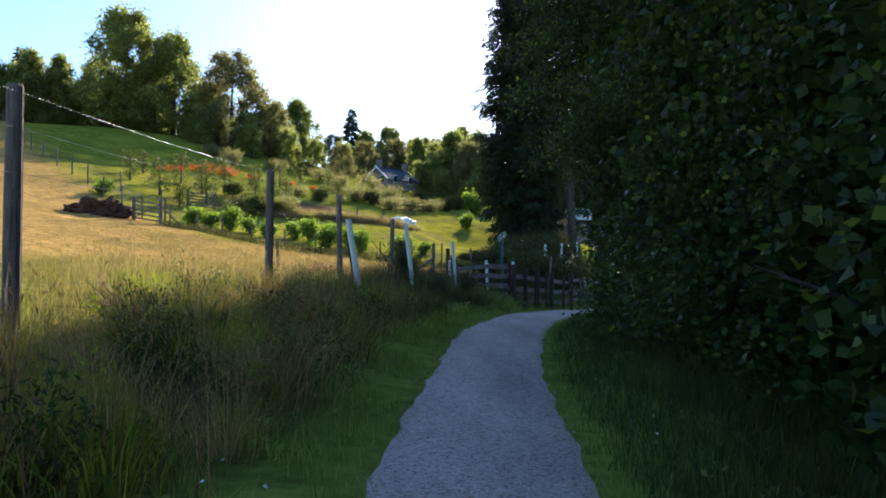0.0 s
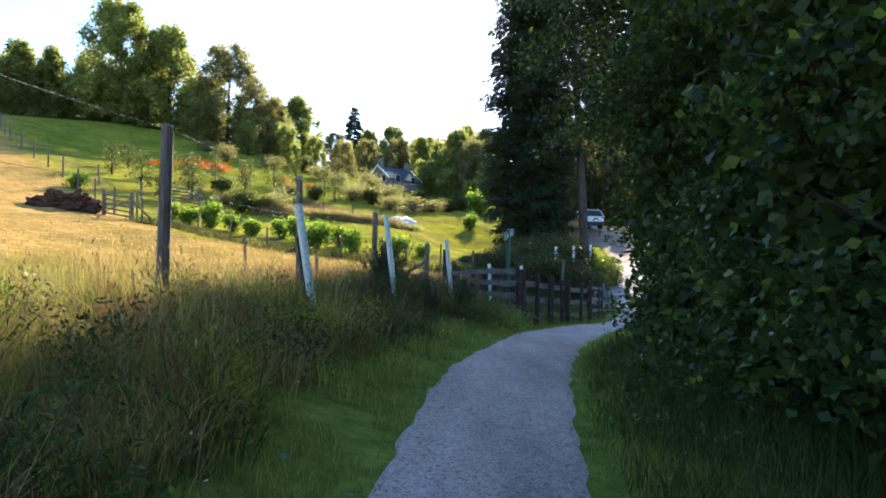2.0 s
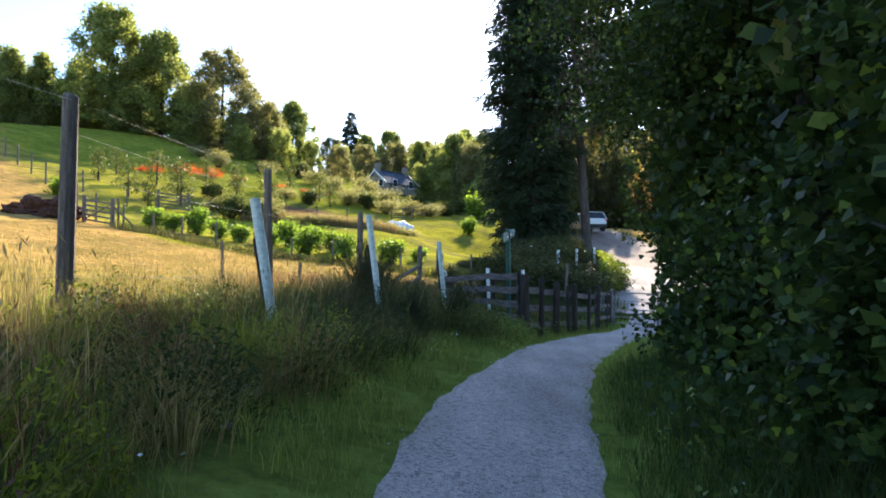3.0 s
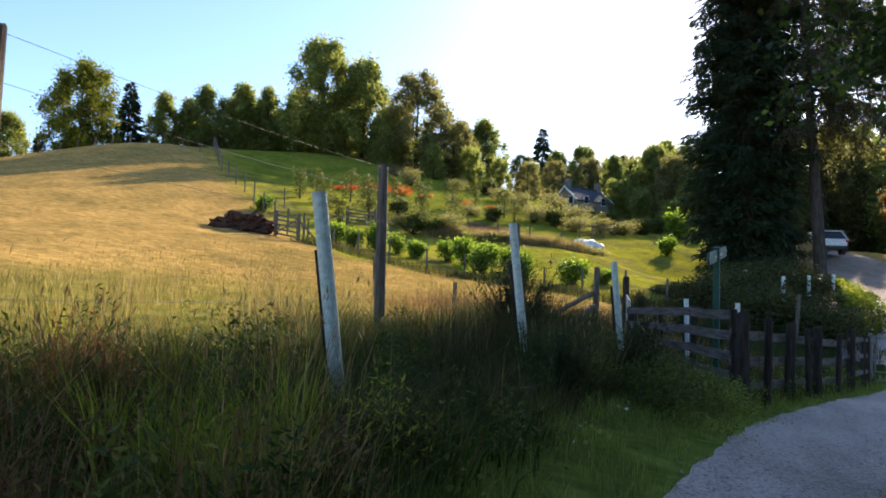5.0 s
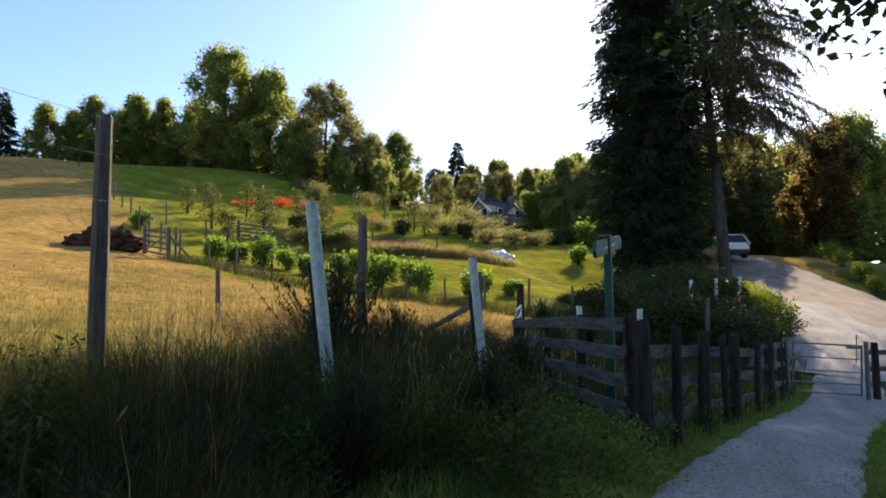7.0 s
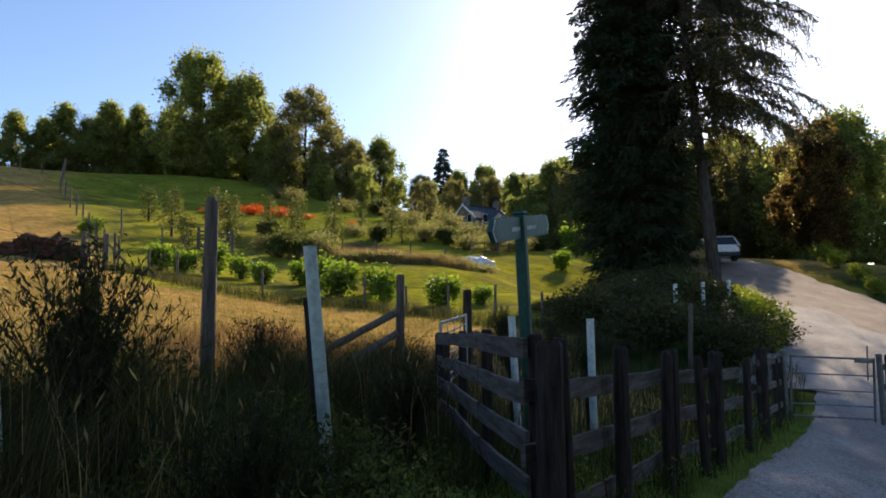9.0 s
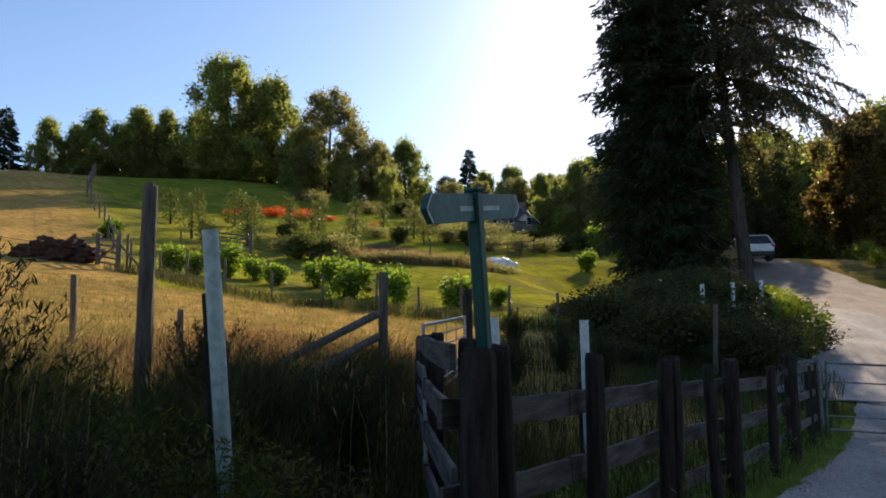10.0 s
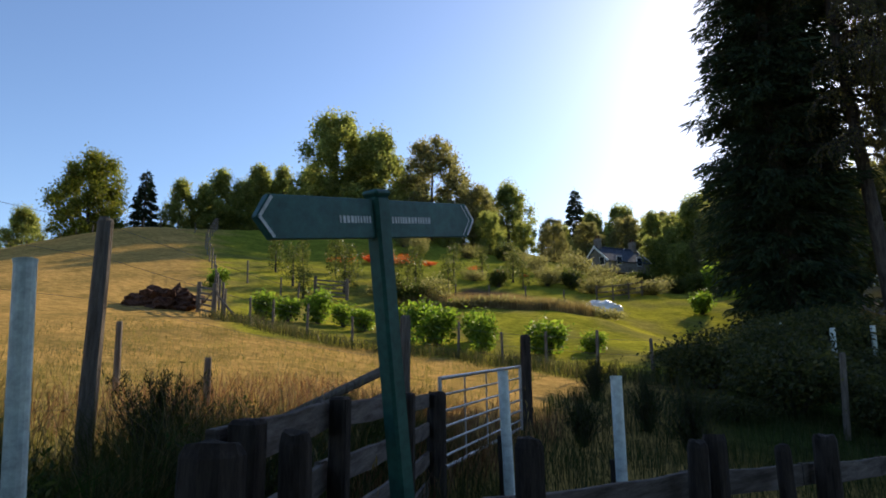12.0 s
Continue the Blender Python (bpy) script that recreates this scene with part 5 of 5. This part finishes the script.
    return t


car(11.7, 56.6, radians(10))

# ---- distant moor ----
mx = np.linspace(-900, 300, 60)
rows_ = []
for j in range(12):
    f = j / 11
    for x in mx:
        ridge = 70 + 22 * math.sin(x * 0.006 + 1) + 9 * math.sin(x * 0.021)
        rows_.append((x, 650 + 260 * f, 1 + ridge * math.sin(f * math.pi * 0.5) * (0.45 + 0.55 / (1 + math.exp((x + 160) / 60)))))
k = np.arange(12 * 60).reshape(12, 60)
fm = np.stack([k[:-1, :-1], k[:-1, 1:], k[1:, 1:], k[1:, :-1]], -1).reshape(-1, 4)
tagged(new("backdrop_moor", mesh_from("backdrop_moor", rows_, fm.tolist(), MOOR, True)), "distant brown heather moor on the horizon", "moor", kind="structure")


# ---- grasses ----
def blades(name, seed, px, py, h, w, mat, label, bend=0.35, turn=None):
    """Long grass: one bent, tapering blade at each place."""
    g = np.random.default_rng(seed)
    n = len(px)
    z = height(px, py) - 0.02
    a = g.uniform(0, 2 * math.pi, n) if turn is None else turn + g.normal(0, 0.5, n)
    lean = g.uniform(0.05, bend, n) * h
    dx, dy = np.cos(a) * lean, np.sin(a) * lean
    b = g.uniform(0, 2 * math.pi, n)
    wx, wy = np.cos(b) * w / 2, np.sin(b) * w / 2
    base = np.stack([px, py, z], 1)
    mid = base + np.stack([dx * 0.3, dy * 0.3, h * 0.55], 1)
    tip = base + np.stack([dx, dy, h * g.uniform(0.85, 1.0, n)], 1)
    side = np.stack([wx, wy, 0 * wx], 1)
    q1 = np.stack([base - side, base + side, mid + side * 0.8, mid - side * 0.8], 1)
    q2 = np.stack([mid - side * 0.8, mid + side * 0.8, tip + side * 0.12, tip - side * 0.12], 1)
    v = np.stack([base - side, base + side, mid - side * 0.8, mid + side * 0.8, tip - side * 0.1, tip + side * 0.1], 1).reshape(-1, 3)
    o = np.arange(n)[:, None] * 6
    f = np.concatenate([o + np.array([0, 1, 3, 2]), o + np.array([2, 3, 5, 4])], 1).reshape(-1, 4)
    me = bpy.data.meshes.new(name)
    me.vertices.add(len(v))
    me.loops.add(len(f) * 4)
    me.polygons.add(len(f))
    me.vertices.foreach_set("co", v.astype(np.float32).ravel())
    me.loops.foreach_set("vertex_index", f.astype(np.int32).ravel())
    me.polygons.foreach_set("loop_start", np.arange(0, len(f) * 4, 4, dtype=np.int32))
    me.materials.append(mat)
    me.update()
    me.validate()
    tagged(new(name, me), label, "grass", kind="stuff")
    return tip


def scatter(seed, n, x0, x1, y0, y1, keep):
    g = np.random.default_rng(seed)
    x, y = g.uniform(x0, x1, n), g.uniform(y0, y1, n)
    k = g.uniform(0, 1, n) < keep(x, y)
    return x[k], y[k], g


def off_track(x, y):
    return x - curve_x(TRACK, y)


x, y, g = scatter(201, 90000, -5, 2.4, 1.5, 24.5, lambda x, y: smooth(-1.45, -2.0, off_track(x, y)) * (0.3 + 0.7 * patchy(x, y, 1.4)) * smooth(-1.3, -0.2, x - deer_line(y)) * np.where((x > 0.9 - 0.1 * (y - 18)) & (y > 17.6), 0.25, 1))
hh = (0.12 + 0.42 * patchy(x, y, 1.9, 3) * g.uniform(0.5, 1.25, len(x))) * (0.55 + 0.45 * smooth(-1.6, -2.6, off_track(x, y)))
# brightness is in the colour: lighter blades nearer, shade-darkened ones past y 11.3
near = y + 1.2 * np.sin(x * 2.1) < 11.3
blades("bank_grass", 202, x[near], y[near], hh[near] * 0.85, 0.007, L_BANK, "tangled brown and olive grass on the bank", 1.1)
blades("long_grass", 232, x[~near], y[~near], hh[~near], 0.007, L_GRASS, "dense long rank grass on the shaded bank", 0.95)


def leafy_weeds(name, seed, n, y0, y1, per, tall, leaf, mat, label, keep=0.5, span=None):
    """Soft mounds of small leaves and stems: nettles, willowherb, young broom."""
    g = np.random.default_rng(seed)
    cy = g.uniform(y0, y1, n)
    lo, hi = span or (deer_line(cy) - 0.2, np.minimum(curve_x(TRACK, cy) - 1.5, 1.0 - 0.06 * (cy - 12)))
    cx = lo + (hi - lo) * g.uniform(0, 1, n)
    k = patchy(cx, cy, 1.6, seed * 0.61) > keep
    cx, cy = cx[k], cy[k]
    size = g.uniform(0.55, 1.3, (len(cx), 1))
    r = g.normal(0, 0.15, (len(cx), per)) * size
    q = g.normal(0, 0.15, (len(cx), per)) * size
    up = np.sqrt(g.uniform(0, 1, (len(cx), per))) * tall * size * np.exp(-(r ** 2 + q ** 2) / (0.09 * size ** 2))
    X, Y = (cx[:, None] + r).ravel(), (cy[:, None] + q).ravel()
    pts = np.stack([X, Y, height(X, Y) + up.ravel()], 1)
    tagged(new(name, quads(name, leaf_quads(g, pts, leaf, leaf * 0.32, -0.7), mat)), label, "weeds", kind="stuff")


def tussocks(name, seed, n, y0, y1, per, tall, mat, label, spread=0.13, width=0.009, bend=0.75, keep=0.5):
    """Clumps of arching blades that fan out from their roots, strewn over the bank between track and deer fence."""
    g = np.random.default_rng(seed)
    cy = g.uniform(y0, y1, n)
    lo, hi = deer_line(cy) - 0.5, np.minimum(curve_x(TRACK, cy) - 1.55, 0.9 - 0.06 * (cy - 12))
    cx = lo + (hi - lo) * g.uniform(0, 1, n)
    k = patchy(cx, cy, 1.3, seed * 0.37) > keep
    cx, cy = cx[k], cy[k]
    size = g.uniform(0.6, 1.25, len(cx))
    a = g.uniform(0, 2 * math.pi, (len(cx), per))
    r = np.abs(g.normal(0, spread, (len(cx), per))) * size[:, None]
    h = tall * size[:, None] * g.uniform(0.5, 1.1, (len(cx), per))
    return blades(name, seed + 1, (cx[:, None] + np.cos(a) * r).ravel(), (cy[:, None] + np.sin(a) * r).ravel(), h.ravel(), width, mat, label, bend, a.ravel())


# tussocks beyond y 11 mostly take the blade colour darkened for shade
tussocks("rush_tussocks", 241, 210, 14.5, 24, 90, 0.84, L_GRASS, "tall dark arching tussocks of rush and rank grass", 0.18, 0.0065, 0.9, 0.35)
tussocks("low_tussocks", 251, 110, 7.5, 11, 70, 0.5, L_BANK, "low tangled tussocks of dry bank grass", 0.2, 0.006, 1.2)
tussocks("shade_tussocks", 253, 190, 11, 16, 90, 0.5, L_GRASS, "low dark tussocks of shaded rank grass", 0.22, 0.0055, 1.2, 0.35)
tussocks("olive_tussocks", 243, 190, 1.5, 11.8, 75, 0.62, L_BANK, "olive and brown grass tussocks on the bank", 0.16, 0.0065, 1.0)
tussocks("green_tussocks", 245, 90, 1.5, 12.5, 80, 0.55, L_YELLOW, "yellow-green tussocks of fresh grass on the bank", 0.17, 0.009, 0.6, 0.55)
leafy_weeds("pen_weeds", 271, 60, 15.6, 18.6, 260, 0.55, 0.05, L_SHRUB, "olive-green leafy weeds in front of the old pen", 0.3, (0.7, 2.0))
leafy_weeds("pen_foot_weeds", 273, 40, 16.8, 17.8, 160, 0.4, 0.05, L_VERGE, "fresh green weeds below the corner post", 0.3, (1.6, 2.5))
leafy_weeds("nettle_bed", 261, 150, 4, 24, 190, 0.6, 0.06, L_RANK, "dark green nettles and weeds on the bank")
leafy_weeds("willowherb", 263, 120, 2, 15, 170, 0.62, 0.055, L_SHRUB, "olive willowherb and docks in the bank grass")
leafy_weeds("young_broom", 265, 60, 2.5, 12.5, 260, 0.62, 0.05, L_YELLOW, "yellow-green mounds of young broom on the bank", 0.55)
leafy_weeds("dead_weeds", 267, 70, 2, 12.5, 130, 0.5, 0.05, L_RUST, "brown withered weeds on the bank")
tussocks("fern_tussocks", 247, 120, 6, 24, 60, 0.5, L_RANK, "low green weeds and ferny tufts on the bank", 0.2, 0.02, 1.2)
x, y, g = scatter(203, 16000, -9, 1.8, 2, 24.5, lambda x, y: smooth(-1.7, -2.4, off_track(x, y)) * smooth(0.45, 0.8, patchy(x, y, 1.1, 5)) * smooth(-9, -4, x) * (0.6 + 0.4 * smooth(15, 10.5, y)))
tips = blades("dry_stalks", 204, x, y, g.uniform(0.55, 1.05, len(x)), 0.006, L_STRAW, "dry straw-coloured seeding stalks in the long grass", 0.3)
hd = np.random.default_rng(9)
pick = tips[hd.uniform(0, 1, len(tips)) < 0.6]
dd = np.stack([hd.normal(0, 0.02, len(pick)), hd.normal(0, 0.02, len(pick)), np.full(len(pick), 0.06)], 1)
ss = np.stack([hd.normal(0, 1, len(pick)), hd.normal(0, 1, len(pick)), np.zeros(len(pick))], 1)
ss = ss / np.linalg.norm(ss, axis=1)[:, None] * 0.0075
tagged(new("seed_heads", quads("seed_heads", np.stack([pick - dd * 0.3, pick + dd * 0.35 + ss, pick + dd, pick + dd * 0.35 - ss], 1), L_STRAW)), "pale seed heads on tall grass stalks", "grass", kind="stuff")
x, y, g = scatter(205, 150000, -1.8, 7, 0.5, 27, lambda x, y: smooth(0.5, 0.95, np.abs(off_track(x, y)) + 0.25 * patchy(x, y, 6.0, 4)) * smooth(2.4, 1.5, np.abs(off_track(x, y))) * smooth(0.2, 0.5, patchy(x, y, 2.2, 1)))
blades("verge_grass", 206, x, y, 0.06 + 0.19 * g.uniform(0.3, 1, len(x)) * smooth(0.5, 1.2, np.abs(off_track(x, y))), 0.007, L_VERGE, "short green grass on the verges of the track", 0.7)
x, y, g = scatter(207, 26000, 0.3, 8, 17.5, 31, lambda x, y: np.where(off_track(x, y) < -0.9, 1, 0) * (0.3 + 0.7 * patchy(x, y, 1.5, 2)))
# pen grass is coloured dark in place of the spruce's shadow
blades("pen_grass", 208, x, y, 0.15 + 0.3 * g.uniform(0.3, 1, len(x)), 0.009, L_PEN_SHADE, "unmown grass and weeds around the pen", 0.6)
x, y, g = scatter(209, 95000, -22, -1, 4, 36, lambda x, y: (0.2 + 0.8 * patchy(x, y, 0.8, 4)) * smooth(0.5, -0.5, y - garden_edge(x)) * smooth(0.3, -0.4, x - deer_line(y)) * smooth(-16, -8, x + 0.35 * (y - 20)))
blades("pasture_grass", 210, x, y, 0.06 + (0.12 + 0.2 * smooth(22, 15, y) * patchy(x, y, 1.1, 6)) * g.uniform(0.3, 1, len(x)), 0.012, L_PASTURE, "dry golden grazed pasture grass", 0.6)
x, y, g = scatter(227, 16000, -6, 1.2, 20.5, 28, lambda x, y: smooth(-6, -2.5, x) * smooth(20.5, 22, y) * smooth(28, 26, y) * (0.25 + 0.75 * patchy(x, y, 1.2, 7)))
blades("rough_grass", 228, x, y, 0.15 + 0.35 * g.uniform(0.3, 1, len(x)), 0.009, L_RUST, "rough brown ungrazed grass behind the old pen", 0.8)
x, y, g = scatter(211, 30000, 1.5, 5, 2.0, 15, lambda x, y: smooth(0.75, 1.0, off_track(x, y)) * (0.3 + 0.7 * patchy(x, y, 2.0, 7)))
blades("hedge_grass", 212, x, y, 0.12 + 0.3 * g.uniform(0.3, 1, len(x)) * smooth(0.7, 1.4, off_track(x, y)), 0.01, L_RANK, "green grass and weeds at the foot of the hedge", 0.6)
x, y, g = scatter(213, 20000, -6, 1.0, 2.5, 14, lambda x, y: smooth(-1.6, -2.2, off_track(x, y)) * smooth(0.5, 0.75, patchy(x, y, 1.25, 9)) * smooth(-6, -3.5, x) * smooth(14, 11, y))
blades("fresh_grass", 214, x, y, 0.25 + 0.3 * g.uniform(0.3, 1, len(x)), 0.008, L_YELLOW, "fresh yellow-green clumps of grass on the bank", 0.6)
x, y, g = scatter(215, 30000, -16, 3, 31, 39, lambda x, y: smooth(1.3, 0.2, np.abs(y - np.interp(x, [p[0] for p in LINE], [p[1] for p in LINE]) + 0.3)))
blades("fence_foot_grass", 216, x, y, 0.15 + 0.4 * g.uniform(0.3, 1, len(x)), 0.014, L_GRASS, "dark uncut grass along the foot of the stock fence", 0.6)
x, y, g = scatter(217, 26000, -14.5, -3.5, 49, 53, lambda x, y: smooth(1.4, 0.3, np.abs(y - 50.3 - 0.2 * (x + 14))))
blades("plot_edge_grass", 218, x, y, 0.3 + 0.6 * g.uniform(0.3, 1, len(x)), 0.02, L_STRAW, "tall dry grass along the vegetable plot", 0.5)
x, y, g = scatter(219, 6000, -3.2, 0.2, 3.5, 12.5, lambda x, y: smooth(-1.3, -1.8, off_track(x, y)) * smooth(0.62, 0.85, patchy(x, y, 2.1, 12)))
tips = blades("dock_stalks", 220, x, y, g.uniform(0.35, 0.85, len(x)), 0.008, L_RUST, "rusty brown dock stalks and dead stems on the bank", 0.6)
hd = np.random.default_rng(19)
dd = np.stack([hd.normal(0, 0.02, len(tips)), hd.normal(0, 0.02, len(tips)), np.full(len(tips), 0.07)], 1)
ss = np.stack([hd.normal(0, 1, len(tips)), hd.normal(0, 1, len(tips)), np.zeros(len(tips))], 1)
ss = ss / np.linalg.norm(ss, axis=1)[:, None] * 0.006
tagged(new("dock_seed_heads", quads("dock_seed_heads", np.stack([tips - dd * 0.6, tips + ss, tips + dd * 0.5, tips - ss], 1), L_RUST)), "rusty brown seed heads on dead dock stalks", "weeds", kind="stuff")
x, y, g = scatter(221, 22000, -2.5, 4.5, 2, 24, lambda x, y: smooth(0.9, 1.2, np.abs(off_track(x, y))) * smooth(2.2, 1.5, np.abs(off_track(x, y))) * smooth(0.6, 0.8, patchy(x, y, 3.1, 2)))
pts = np.stack([x, y, height(x, y) + g.uniform(0.03, 0.22, len(x))], 1)
tagged(new("broad_leaved_weeds", quads("broad_leaved_weeds", leaf_quads(g, pts, 0.05, 0.036, -0.1, 1.5), L_VERGE)), "low broad-leaved weeds and clover on the verge", "weeds", kind="stuff")
x, y, g = scatter(225, 60000, 2.2, 7, 17.6, 25, lambda x, y: smooth(0.5, 0.1, np.abs(x - np.interp(y, [p[1] for p in FRONT], [p[0] for p in FRONT]) - 0.1)) * smooth(-0.85, -1.1, off_track(x, y)) * smooth(0.3, 0.6, patchy(x, y, 3.0, 5)))
pts = np.stack([x, y, height(x, y) + g.uniform(0.02, 0.55, len(x)) * patchy(x, y, 2.2, 8)], 1)
tagged(new("fence_foot_weeds", quads("fence_foot_weeds", leaf_quads(g, pts, 0.05, 0.016, -0.9), L_VERGE)), "fresh green weeds along the foot of the track fence", "weeds", kind="stuff")
x, y, g = scatter(223, 500, -1.2, 4.2, 2, 22, lambda x, y: smooth(0.9, 1.1, np.abs(off_track(x, y))) * smooth(1.9, 1.5, np.abs(off_track(x, y))) * smooth(0.55, 0.7, patchy(x, y, 2.4, 3)))
pts = np.stack([x, y, height(x, y) + g.uniform(0.1, 0.24, len(x))], 1)
tagged(new("clover_flowers", quads("clover_flowers", leaf_quads(g, pts, 0.028, 0.028, 0, 2.0), SIGN_WHITE)), "tiny white clover flowers on the verge", "flowers", kind="stuff")


def pebble(x, y, s, seed):
    bm = bmesh.new()
    bmesh.ops.create_icosphere(bm, subdivisions=2, radius=1.0)
    for v in bm.verts:
        v.co = Vector((v.co.x * s, v.co.y * s * 0.8, v.co.z * s * 0.6)) * (1 + 0.3 * noise.noise(v.co * 1.3 + Vector((seed, 0, 0))))
    ob = part("stone", bm, STONE_GREY, at=Matrix.Translation((x, y, H(x, y) + s * 0.2)) @ Matrix.Rotation(seed, 4, 'Z'))
    return tagged(ob, "pale grey stone lying among the bank grass", "stone", "loose stones")


for k, (x, y, s) in enumerate(((-0.24, 10.8, 0.11), (-0.39, 8.6, 0.08), (-0.6, 9.4, 0.06), (-0.1, 9.9, 0.05), (-0.5, 7.7, 0.06), (0.2, 8.2, 0.035), (2.6, 8.6, 0.03), (2.5, 6.4, 0.035))):
    pebble(x, y, s, k * 1.7)
tg = np.random.default_rng(31)
GR = bmesh.new()
bmesh.ops.create_icosphere(GR, subdivisions=1, radius=1.0)
gravel_mesh = bpy.data.meshes.new("pebble")
GR.to_mesh(gravel_mesh)
GR.free()
gravel_mesh.materials.append(STONE_GREY)
track = bpy.data.objects["track"]
for k in range(260):
    y = tg.uniform(3.5, 20)
    u = tg.normal(0, 0.42)
    if abs(u) > 0.75:
        continue
    x = float(curve_x(TRACK, y)) + u
    ob = new("pebble", gravel_mesh)
    s = tg.uniform(0.006, 0.019)
    ob.parent = track
    ob.matrix_basis = Matrix.Translation((x, y, H(x, y) + 0.02)) @ Matrix.Rotation(tg.uniform(0, 6), 4, 'Z') @ Matrix.Diagonal((s, s * 0.8, s * 0.6, 1))
